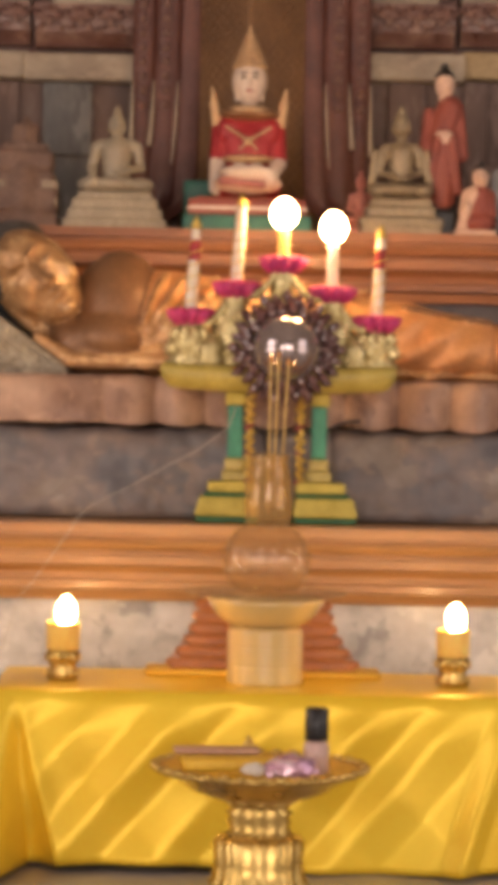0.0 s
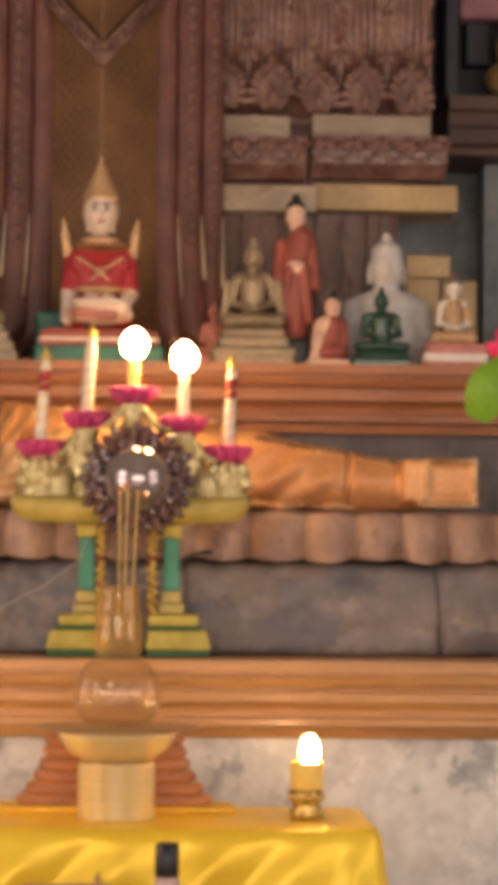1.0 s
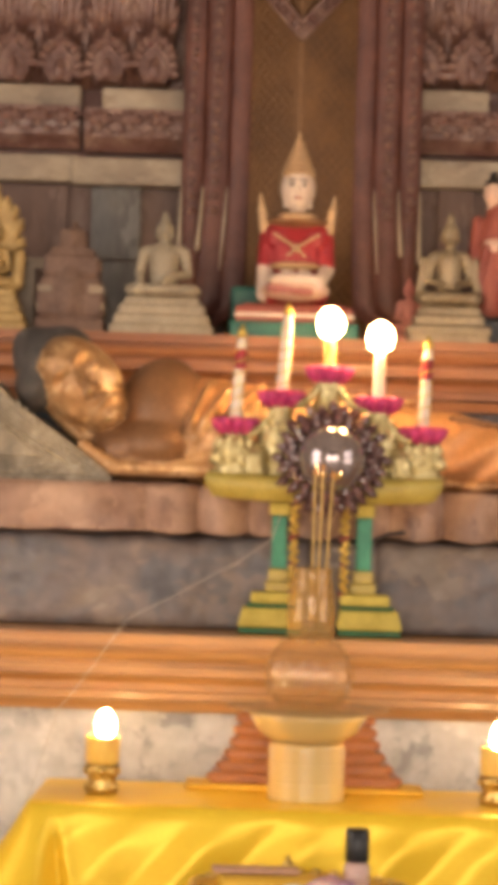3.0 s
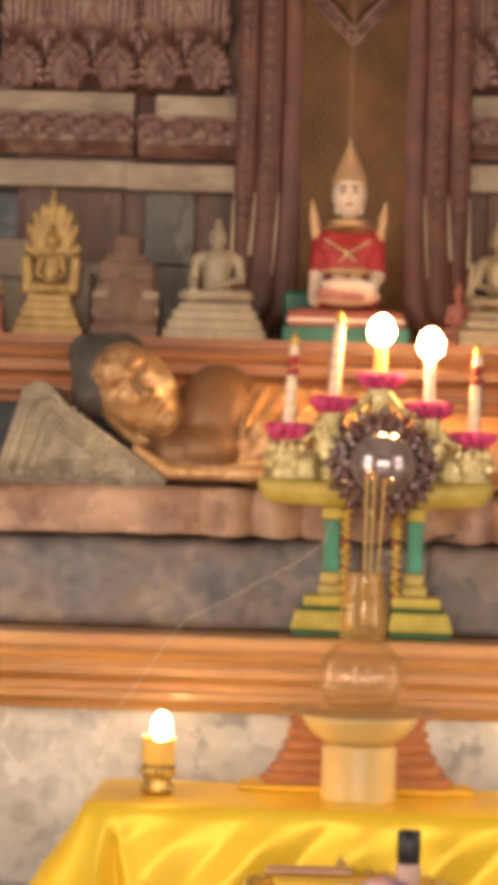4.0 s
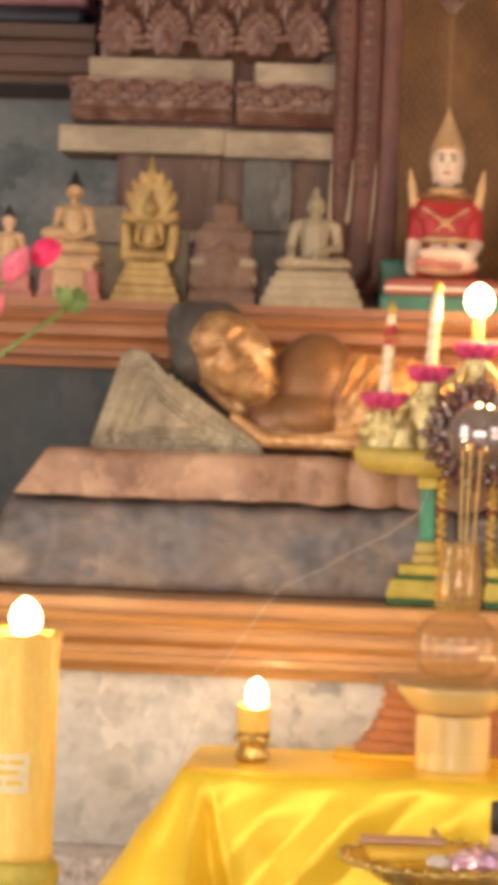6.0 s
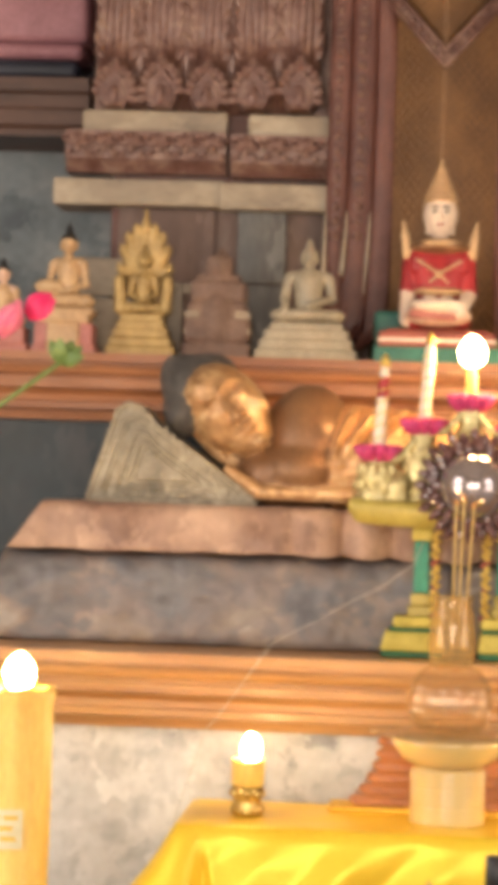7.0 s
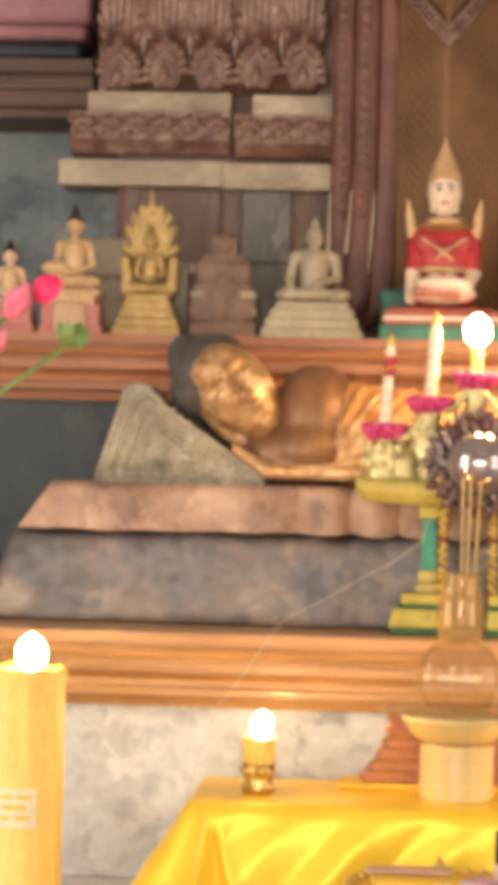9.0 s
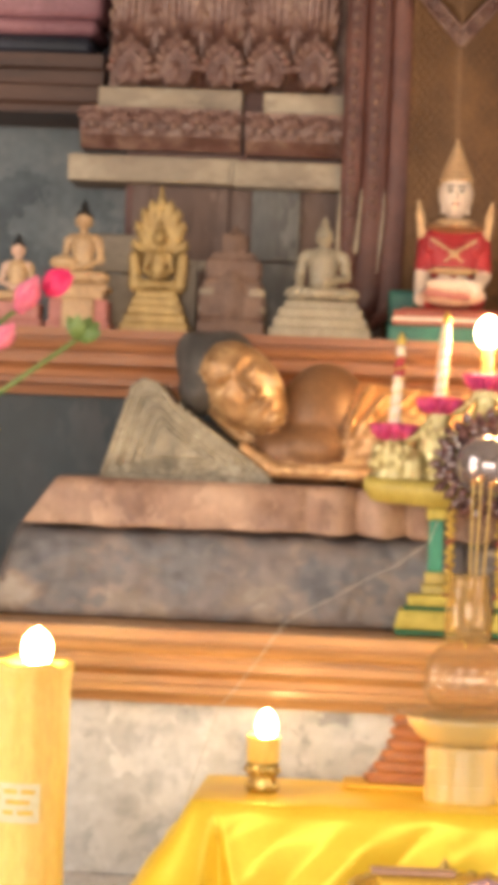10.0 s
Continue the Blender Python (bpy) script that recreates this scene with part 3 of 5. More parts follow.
        cap((-.36, .81, .955), (-.27, .83, .92), .044, .055, 1),
        cap((-.385, .742, .893), (-.325, .732, .853), .010, .013, 0),
        cap((-.325, .732, .853), (-.13, .732, .853), .013, .016, 0),
        cap((-.13, .735, .868), (-.06, .735, .872), .022, .018, 0),
        # hair with its flat-topped crown
        ell((-.458, .835, 1.046), (.066, .085, .062), 3),
        ell((-.482, .845, 1.066), (.046, .065, .044), 3),
        blk((-.478, .845, 1.070), (.046, .045, .034), .026, 3, ry=10),
        ell((-.478, .82, 1.000), (.040, .08, .050), 3),
        ell((-.432, .835, 1.078), (.050, .07, .034), 3),
        # face
        ell(head(-.005, 0, 0), (.096, .078, .071), 0, ry=45),
        ell(head(-.050, 0, .010), (.050, .066, .056), 0, ry=45),
        ell(head(.058, 0, .012), (.044, .062, .046), 0, ry=45),
        ell(head(.026, -.040, .030), (.030, .030, .022), 0, ry=45),
        ell(head(.026, .046, .030), (.030, .030, .020), 0, ry=45),
        cap(head(-.030, .008, .071), head(.024, .009, .093), .0060, .0100, 0),
        ell(head(.027, .020, .076), (.008, .009, .007), 0),
        ell(head(.027, -.003, .076), (.008, .009, .007), 0),
        ell(head(.045, .009, .073), (.0052, .010, .020), 0, ry=45),
        ell(head(.056, .009, .071), (.0066, .011, .015), 0, ry=45),
        ell(head(.082, .004, .058), (.016, .020, .018), 0, ry=45),
        # ears
        ell(head(.020, -.070, .0), (.058, .018, .013), 0, ry=45),
        ell(head(.074, -.060, .0), (.014, .014, .012), 0),
    ]
    for k in (-1, 1):
        b0 = .008
        pr += [ell(head(-.010, b0 + k * .027, .066), (.0085, .011, .019), 0, ry=45),
               cap(head(-.034, b0 + k * .009, .078), head(-.041, b0 + k * .030, .070), .0048, .0044, 0),
               cap(head(-.041, b0 + k * .030, .070), head(-.026, b0 + k * .052, .050), .0044, .0030, 0)]
    # folds of the robe sweeping up from the chest
    for i in range(9):
        pts = []
        for u in range(7):
            v = u / 6
            ph = radians(-42 + 3.0 * i + (104 - 5 * i) * v)
            x = -.212 + .010 * i + (.060 + .036 * i) * v ** 1.25
            rr = .1065 - .012 * max(0, x + .13) / .41
            pts.append((x, .84 - rr * math.cos(ph), .922 + rr * math.sin(ph)))
        wd = .0105 if i % 2 else .0080
        pr += [cap(p, q, wd * (1 - .3 * n / 6), wd * (1 - .3 * (n + 1) / 6), 0) for n, (p, q) in enumerate(zip(pts, pts[1:]))]
    # dark brown line along the top of the robe, gilt hem below, and the beaded foot block
    pr += [cap((.29, .800, .962), (.44, .812, .938), .0055, .005, 1), cap((.44, .812, .938), (.575, .815, .918), .005, .005, 1),
           cap((.22, .752, .838), (.455, .765, .838), .005, .004, 0)]
    for i in range(8):
        pr.append(ell((.690, .783, .848 + .0108 * i), (.0055, .0065, .0050), 0))
    for i in range(8):
        pr.append(ell((.606 + .0115 * i, .781, .924), (.0055, .0060, .0045), 0))

    def ripple(P):
        x, yy, z = P[..., 0], P[..., 1], P[..., 2]
        k2 = np.clip((x - .1) / .1, 0, 1) * np.clip((.58 - x) / .08, 0, 1)
        seam = .007 * np.exp(-((x - .455 - .08 * (z - .88)) / .0055) ** 2) + .006 * np.exp(-((x - .545 - .1 * (z - .88)) / .0055) ** 2)
        # sockets, the line of the mouth and the fold under the brow
        a, b = (x - hx - z + hz) * s, (x - hx + z - hz) * s
        near = (yy < .77)
        dent = .008 * (np.exp(-((a + .022) / .010) ** 2 - ((b + .020) / .020) ** 2) + np.exp(-((a + .022) / .010) ** 2 - ((b - .036) / .020) ** 2))
        dent += .004 * np.exp(-((a - .0505) / .003) ** 2 - ((b - .009) / .020) ** 2) + .004 * np.exp(-((a - .068) / .006) ** 2 - ((b - .007) / .018) ** 2)
        dent += .004 * np.exp(-((a + .008) / .0022) ** 2) * np.exp(-((np.abs(b - .008) - .027) / .016) ** 2)
        fold = .0035 * np.sin(70 * x - 95 * (z - .9)) * np.clip((x - .2) / .1, 0, 1) * np.clip((.45 - x) / .05, 0, 1)
        panel = .003 * (np.abs(x - .645) < .034) * (np.abs(z - .888) < .026) * (yy < .80)
        return k2 * .0016 * np.sin(52 * x + 60 * z) + seam * (z > .84) + dent * near + fold * (z < .95) + panel
    me = carve("reclining_statue", pr, (-.58, .68, .815), (.72, 1.0, 1.15), .0040, ["gilt", "bareskin", "robe", "hairdark"], .0065, ripple)
    return tagged(new("reclining_statue", me), "gilded lying statue with dark hair resting on a mattress", "statue")


lying_figure()

# ---- throne behind the rear shelf ----
throne = thing("throne", -.045, 1.46, 1.116, "carved reddish brown throne base with stone slabs and lotus petals", "throne")
L, R = -.84, .75


def tpart(name, bm, m, label="", smooth=False):
    return part(name, local(bm, throne), m, throne, label, smooth)


tpart("core", box(bmesh.new(), -.72, .63, 1.52, 1.80, 1.117, 2.35), "thronered")
tpart("lower_wall", box(bmesh.new(), -.70, .61, 1.49, 1.519, 1.117, 1.474), "brownstone", "weathered brown stone")
for x0, x1, z0, z1, m in ((-.66, -.49, 1.117, 1.455, "brownstone"), (-.44, -.335, 1.30, 1.455, "greystone"), (-.44, -.335, 1.117, 1.296, "greystone"), (.45, .50, 1.117, 1.474, "brownstone"), (.56, .585, 1.117, 1.474, "brownstone"), (.29, .37, 1.117, 1.474, "brownstone")):
    tpart("pilaster", box(bmesh.new(), x0, x1, 1.472, 1.488, z0, z1, .004), m)
for x0, x1, z0, z1, y in ((-.80, -.665, 1.262, 1.345, 1.45), (-.86, -.60, 1.117, 1.258, 1.445), (.640, .735, 1.335, 1.384, 1.45), (.640, .712, 1.117, 1.334, 1.445), (.716, .790, 1.117, 1.330, 1.440)):
    tpart("step_block", box(bmesh.new(), x0, x1, y, 1.471, z0, z1, .005), "slabgold" if x0 > 0 else "slab", "pale stone step")


def cornice(x0, x1, y, z0, z1):
    p = [(y + .03, z0), (y + .022, z0 + .012), (y + .006, z0 + .03), (y, z1 - .016), (y - .006, z1 - .012), (y - .006, z1), (1.60, z1), (1.60, z0)]
    return run(bmesh.new(), p, x0, x1)


def leafpts(w, h):
    return [(-w * .7, 0), (w * .7, 0), (w, h * .35), (w * .85, h * .62), (w * .4, h * .88), (0, h), (-w * .4, h * .88), (-w * .85, h * .62), (-w, h * .35)]


def flower_relief(r):
    """A low palmette: five rounded lobes over a pair of scrolls."""
    bm = bmesh.new()
    for k in range(5):
        a = radians(-64 + 32 * k)
        ball(bm, (r * .62 * math.sin(a), -.004, r * (-.15 + .72 * math.cos(a))), (r * .26, .007, r * .46), u=8, v=5, m=Matrix.Rotation(a, 4, "Y"))
    ball(bm, (0, -.007, -r * .15), (r * .24, .006, r * .42), u=8, v=5)
    for k in (-1, 1):
        ball(bm, (k * r * .62, -.003, -r * .55), (r * .36, .006, r * .22), u=8, v=5, m=Matrix.Rotation(k * .5, 4, "Y"))
        ball(bm, (k * r * 1.0, -.002, r * .50), (r * .16, .004, r * .30), u=6, v=4)
    return mesh_of(bm, "flower_relief", "relief", True)


_fm = flower_relief(.031)
for x0, x1, y, dz in ((L, -.47, 1.45, -.016), (-.48, -.20, 1.432, -.022), (.20, .448, 1.432, -.007), (.44, R, 1.45, .001)):
    a, b = (x0, x1)
    # the outer right slab takes gold: its brighter light is put into the colour
    tpart("stone_slab", box(bmesh.new(), a, b, y, 1.62, 1.475 + dz, 1.532 + dz, .004), "slabgold" if x1 == R else "slab", "pale worn stone slab")
    e0 = .022 if x0 in (L, -.48) else 0
    e1 = .022 if x1 in (R, .448) else 0
    tpart("cornice", cornice(a + e0, b - e1, y + .008, 1.548 + dz, 1.636 + dz), "relief", "carved cornice with flower reliefs")
    n = int((b - a - e0 - e1) / .0525)
    for k in range(n):
        x = a + e0 + (k + .5) * (b - a - e0 - e1) / n
        o = new("flower_relief", _fm)
        o.parent = throne
        o.matrix_basis = Matrix.Translation(Vector((x, y + .003, 1.603 + dz)) - throne.matrix_basis.translation) @ Matrix.Rotation(-.14, 4, "X")
    tpart("stone_slab", box(bmesh.new(), a + 2.6 * e0, b - 2.6 * e1, y + .016, 1.62, 1.637 + dz, 1.682 + dz, .004), "slab", "pale worn stone slab")


def onion(w, h):
    return [(0, 0), (w * .62, 0), (w * .95, h * .22), (w, h * .42), (w * .78, h * .66), (w * .38, h * .84), (0, h), (-w * .38, h * .84), (-w * .78, h * .66), (-w, h * .42), (-w * .95, h * .22), (-w * .62, 0)]


def petal_mesh():
    """A lotus petal: nested pointed arches with a bud inside and a fringe of leaf lobes."""
    bm = bmesh.new()
    for k, (s, y0, y1) in enumerate(((1, -.010, .03), (.74, -.018, 0), (.50, -.024, -.01))):
        plate(bm, [(x, z + .004 * k) for x, z in onion(.040 * s, .098 * s)], y0, y1, inset=.16)
    ball(bm, (0, -.022, .032), (.0115, .011, .024), u=10, v=8)
    for k in range(11):
        a = math.pi * (k - .5) / 10
        ball(bm, (.041 * math.cos(a), -.006, .034 + .062 * math.sin(a)), (.0100, .007, .0120), u=7, v=5, m=Matrix.Rotation(math.pi / 2 - a, 4, "Y"))
    ball(bm, (0, -.012, .106), (.008, .010, .014), u=8, v=6)
    return mesh_of(bm, "lotus_petal", "relief")


def leaf_column_mesh():
    """A tall tapering leaf with a fluted middle, serrated edges and a curled tip."""
    bm = bmesh.new()
    for k in range(5):
        u = (k - 2) * .0135
        tube(bm, [(u * 1.05, .010, 0), (u * 1.15, -.004 + abs(u) * .3, .10), (u, -.008 + abs(u) * .3, .22), (u * .8, -.004, .42)], [.013, .0135, .0125, .010], 8)
    for k in (-1, 1):
        for j in range(13):
            z = .040 + .029 * j
            ball(bm, (k * (.038 + .003 * math.sin(j * 1.7)), -.001, z), (.0105, .009, .0210), u=8, v=5, m=Matrix.Rotation(k * .38, 4, "Y"))
    tube(bm, [(.004 + .016 * math.cos(a) * (1 - a / 9), -.020, .238 + .022 * math.sin(a) * (1 - a / 9)) for a in [k * .55 for k in range(11)]], [.0065 - .0003 * k for k in range(11)], 6)
    tube(bm, [(.020, -.016, .236), (.013, -.016, .20), (.006, -.014, .14), (.002, -.012, .08)], [.0065, .0055, .0045, .003], 6)
    return mesh_of(bm, "leaf_column", "relief", True)


for x0, x1 in ((-.765, -.20), (.205, .700)):
    tpart("carved_back", box(bmesh.new(), x0, x1, 1.512, 1.5195, 1.664, 2.34, .002), "relief")
_pm, _lm = petal_mesh(), leaf_column_mesh()
for i in range(5):
    for x, inner in ((-.716 + .1005 * i, i > 2), (.252 + .0995 * i, i < 2)):
        y = 1.452 if inner else 1.470
        for nm, me, dx, dy, z in (("lotus_petal", _pm, 0, 0, 1.682), ("leaf_column", _lm, 0, .020, 1.770), ("leaf_column", _lm, .050, .034, 1.684)):
            if dx and i == 4:
                continue
            o = new(nm, me)
            o.parent = throne
            o.matrix_basis = Matrix.Translation(Vector((x + dx, y + dy, z - (.017 if x < 0 else .003))) - throne.matrix_basis.translation) @ Matrix.Diagonal((-1 if i % 2 else 1, 1, 1 + .05 * math.sin(i * 2.1 + x), 1))

# the hanging cloth of the throne
drape = thing("throne_cloth", 0.0, 1.40, 1.117, "reddish brown and gold hanging throne cloth with beaded hems", "hanging cloth")


def dpart(name, bm, m, label="", smooth=False):
    return part(name, local(bm, drape), m, drape, label, smooth)


RX, RY = -.006, 1.345
bm = bmesh.new()
_f = [[bm.verts.new((x, y, z)) for x, y in ((-.150, 1.46), (-.135, 1.415), (RX - .004, RY), (RX + .004, RY), (.142, 1.415), (.155, 1.46))] for z in (1.118, 2.3)]
for i in range(5):
    bm.faces.new((_f[0][i], _f[0][i + 1], _f[1][i + 1], _f[1][i]))
bm.faces.new(_f[0]), bm.faces.new(_f[1]), bm.faces.new((_f[0][0], _f[0][5], _f[1][5], _f[1][0]))
panel = dpart("gold_panel", bm, "phagold", "dull gold panel folded along its middle")
bm = bmesh.new()
for side, ex in ((-1, -.135), (1, .142)):
    A, B = Vector((RX + side * .010, RY + .004, 0)), Vector((ex, 1.414, 0))
    wid = (B - A).length
    for sg in (-1, 1):
        for k in range(-8, 52):
            z0 = 1.15 + .024 * k
            za, zb = z0, z0 + sg * wid * 1.1
            if min(za, zb) < 1.13 or max(za, zb) > 2.28:
                continue
            p, q = A + Vector((0, 0, za)), B + Vector((0, 0, zb))
            tube(bm, [p, q], .0013, 4)
part("lattice", local(bm, drape), "phagold", panel)


def hem(side, xi, xo, y, zend, sweep, ez):
    bm = bmesh.new()
    rows = []
    for k in range(25):
        z = 2.3 - (2.3 - zend) * k / 24
        f = max(0, (1.52 - z) / (1.52 - zend)) ** 2
        row = []
        for j in range(7):
            u = j / 6
            x = (xi + (xo - xi) * u) + sweep * f * (.35 + .65 * u)
            row.append(bm.verts.new((side * x, y - .010 * math.sin(math.pi * u) - .012 * f, z + .045 * (1 - u) * f)))
        row += [bm.verts.new((side * (xo + sweep * f), y + .02, z)), bm.verts.new((side * (xi + .35 * sweep * f), y + .02, z + .045 * f))]
        rows.append(row)
    n = len(rows[0])
    for a, b in zip(rows, rows[1:]):
        for j in range(n):
            bm.faces.new((a[j], a[(j + 1) % n], b[(j + 1) % n], b[j]))
    bm.faces.new(rows[0]), bm.faces.new(rows[-1])
    h = dpart("hem", bm, "thronered", "reddish brown carved hem", True)
    bm = bmesh.new()
    pts = []
    for k in range(13):
        z = 1.45 - (1.45 - ez) * k / 12
        f = max(0, (1.52 - z) / (1.52 - zend)) ** 2
        pts.append((side * (xo + sweep * f), y - .010 - .010 * f, z))
    tube(bm, pts, [.0012 + .0038 * (k / 12) for k in range(13)], 6)
    part("edge", local(bm, drape), "cream", h, "pale edge that thickens downwards", True)
    return h


BEADS = [mesh_of(ball(bmesh.new(), (0, 0, 0), (.0100 - .002 * r, .008, .0100), u=8, v=6), "bead", "relief", True) for r in (0, 1)]
for side, off in ((-1, 0.0), (1, -.008)):
    hem(side, .105, .153, 1.402, 1.150, .030, 1.275)
    hem(side, .150, .202, 1.394, 1.150, .030, 1.315)
    h3 = hem(side, .200, .248, 1.404, 1.150, .004, 1.30)
    for r, (bx, by) in enumerate(((.180, 1.390), (.228, 1.400))):
        for k in range(30):
            o = new("bead", BEADS[r])
            o.parent = h3
            o.matrix_basis = Matrix.Translation(Vector((side * bx, by - .008, 1.40 + .030 * k)) - drape.matrix_basis.translation)
bm = bmesh.new()
for side in (-1, 1):
    for k, (w, d) in enumerate(((.0, .0), (.034, 0.0))):
        tube(bm, [(RX, RY - .018, 1.752 + w), (RX + side * .14, RY + .05, 1.752 + w + .168)], .005, 6)
    for k in range(9):
        u = (k + .5) / 9
        ball(bm, (RX + side * .14 * u, RY - .016 + .066 * u, 1.769 + .168 * u), .008, u=7, v=5)
    v = [bm.verts.new((RX + side * a, RY - .012 + .47 * a, 1.752 + w + 1.2 * a)) for a, w in ((0, 0), (.14, 0), (.14, .034), (0, .034))]
    bm.faces.new(v)
dpart("chevron_band", bm, "relief", "beaded band meeting in a point", True)

# ---- rear shelves at both ends ----
for x0, x1 in ((-1.5, -.80), (.76, 1.5)):
    sh = thing("wall_shelf", (x0 + x1) / 2, 1.80, 1.64, "dark brown wooden shelf beam beside the throne", "shelf", "wall shelves")
    bm = run(bmesh.new(), [(1.66, 1.765), (1.66, 1.735), (1.672, 1.728), (1.672, 1.70), (1.664, 1.692), (1.664, 1.66), (1.675, 1.65), (1.675, 1.635), (1.95, 1.635), (1.95, 1.765)], x0, x1)
    part("beam", local(bm, sh), "darkwood", sh)
    part("post", local(box(bmesh.new(), x0 + .1, x0 + .18, 1.8, 1.9, 1.116, 1.634), sh), "bluewall", sh)
# folded cloths on the shelf
for k, (z0, z1, m, lab) in enumerate(((1.766, 1.812, "navy", "folded dark navy cloth on a dark shelf"), (1.813, 1.850, "mauve", "folded dusky pink cloth lying on a navy cloth"), (1.851, 1.99, "mauve", "dark red cushion on folded cloths"))):
    bm = box(bmesh.new(), -1.40, -.83 + .01 * k, 1.69, 1.90, z0, z1, .016)
    solid("folded_cloth" if k < 2 else "cushion", bm, m, lab, "cloth" if k < 2 else "cushion", smooth=True)
cab = thing("cabinet", 1.0, 1.85, 1.766, "dark navy cabinet standing on a brown shelf beam", "cabinet")
part("back_panel", local(box(bmesh.new(), .70, 1.40, 1.86, 1.90, 1.7665, 2.4, .004), cab), "navy", cab)
part("side_panel", local(box(bmesh.new(), .755, .785, 1.70, 1.8595, 1.7665, 2.4, .004), cab), "navy", cab)
part("door_panel", local(box(bmesh.new(), .815, .872, 1.80, 1.8595, 1.86, 2.4, .006), cab), "navy", cab)
part("cloth_band", local(box(bmesh.new(), .79, 1.40, 1.74, 1.8595, 1.955, 2.02, .012), cab), "mauve", cab, "dusky red cloth band")
# navy sheet added to darken the gap between the cloths and the throne
solid("dark_board", box(bmesh.new(), -1.45, -.73, 1.905, 1.94, 1.7665, 2.4, .004), "navy", "added dark navy backing for the dark gap behind folded cloths", "board")
me = carve("gold_statue", [ell((0, 0, .05), (.08, .05, .05), 0), ell((0, 0, .12), (.055, .045, .06), 0), ell((0, 0, .19), (.03, .03, .035), 0), cap((0, 0, .21), (0, 0, .25), .016, .004, 0)], (-.1, -.07, -.01), (.1, .07, .27), .005, ["oldgold"])
o = tagged(new("gold_statue", me), "small dull gold seated statue on a dark wall shelf", "statue")
o.matrix_basis = pose(.93, 1.74, 1.766)

# ---- statues on the rear shelf ----
SZ = 1.1165


def seated(H, W, body=0, robe=0, hair=0, base=(), tip="knob", arms="lap"):
    """A seated figure H high over a base; W is the width over the knees. base: tiers (half width, half depth, height, slot)."""
    pr, z = [], 0.0
    for hw, hd, h, mi in base:
        pr.append(blk((0, 0, z + h / 2), (hw, hd, h / 2), min(.004, h * .3), mi))
        z += h
    f = z
    pr += [
        ell((0, -.04 * W, f + .09 * H), (.46 * W, .27 * W, .085 * H), robe),
        ell((.34 * W, -.10 * W, f + .085 * H), (.17 * W, .19 * W, .08 * H), robe),
        ell((-.34 * W, -.10 * W, f + .085 * H), (.17 * W, .19 * W, .08 * H), robe),
        cap((0, .05 * W, f + .12 * H), (0, .05 * W, f + .46 * H), .18 * W, .20 * W, robe),
        cap((-.20 * W, .05 * W, f + .52 * H), (.20 * W, .05 * W, f + .52 * H), .085 * W, .085 * W, body),
        cap((-.27 * W, .05 * W, f + .50 * H), (-.32 * W, .02 * W, f + .28 * H), .075 * W, .065 * W, body),
        cap((.27 * W, .05 * W, f + .50 * H), (.32 * W, .02 * W, f + .28 * H), .075 * W, .065 * W, robe),
        cap((0, .04 * W, f + .55 * H), (0, .03 * W, f + .64 * H), .075 * W, .07 * W, body),
        ell((0, .01 * W, f + .725 * H), (.085 * H, .09 * H, .105 * H), body),
        ell((0, .03 * W, f + .77 * H), (.088 * H, .09 * H, .075 * H), hair),
        ell((0, -.075 * H, f + .715 * H), (.012 * H, .02 * H, .03 * H), body),
        ell((-.088 * H, .02 * W, f + .70 * H), (.012 * H, .02 * H, .05 * H), body),
        ell((.088 * H, .02 * W, f + .70 * H), (.012 * H, .02 * H, .05 * H), body),
    ]
    if arms == "lap":
        pr += [cap((-.32 * W, .02 * W, f + .28 * H), (-.05 * W, -.24 * W, f + .20 * H), .06 * W, .05 * W, body),
               cap((.32 * W, .02 * W, f + .28 * H), (.05 * W, -.24 * W, f + .20 * H), .06 * W, .05 * W, body)]
    else:
        pr += [cap((-.32 * W, .02 * W, f + .28 * H), (-.30 * W, -.25 * W, f + .14 * H), .06 * W, .05 * W, body),
               cap((.32 * W, .02 * W, f + .28 * H), (.02 * W, -.24 * W, f + .20 * H), .06 * W, .05 * W, body)]
    if tip == "knob":
        pr.append(ell((0, .03 * W, f + .87 * H), (.045 * H, .045 * H, .055 * H), hair))
        pr.append(cap((0, .03 * W, f + .90 * H), (0, .03 * W, f + .97 * H), .02 * H, .006 * H, hair))
    elif tip == "spire":
        for k in range(5):
            pr.append(ell((0, .03 * W, f + (.84 + .045 * k) * H), (.075 * H * (1 - .16 * k), .075 * H * (1 - .16 * k), .022 * H), hair))
        pr.append(cap((0, .03 * W, f + 1.0 * H), (0, .03 * W, f + 1.16 * H), .018 * H, .003 * H, hair))
    return pr, f


def statue(name, prims, x, y, half, top, step, mats, label, rz=0.0, blend=.005, ripple=None):
    me = carve(name, prims, (-half, -half, -.004), (half, half, top), step, mats, blend, ripple)
    o = new(name, me)
    o.matrix_basis = pose(x, y, SZ, 0, 0, rz)
    return tagged(o, label, "statue")


# grey-beige stone figure on a stepped base
pr, f = seated(.185, .150, base=((.103, .06, .024, 0), (.094, .055, .020, 0), (.085, .05, .020, 0), (.074, .045, .014, 0)), arms="touch")
statue("seated_statue", pr, -.268, 1.17, .115, .30, .0026, ["jadegrey"], "beige-grey carved stone seated statue on a stepped base")
# gold figure under a naga hood
pr, f = seated(.150, .085, base=((.070, .045, .022, 0), (.063, .042, .018, 0), (.056, .038, .018, 0), (.049, .036, .016, 0), (.043, .034, .014, 0)))
for k in range(9):
    a = -1.5 + 3.0 * k / 8
    hx_, hz_ = .050 * math.sin(a), f + .082 + .098 * max(0, math.cos(a)) ** .8
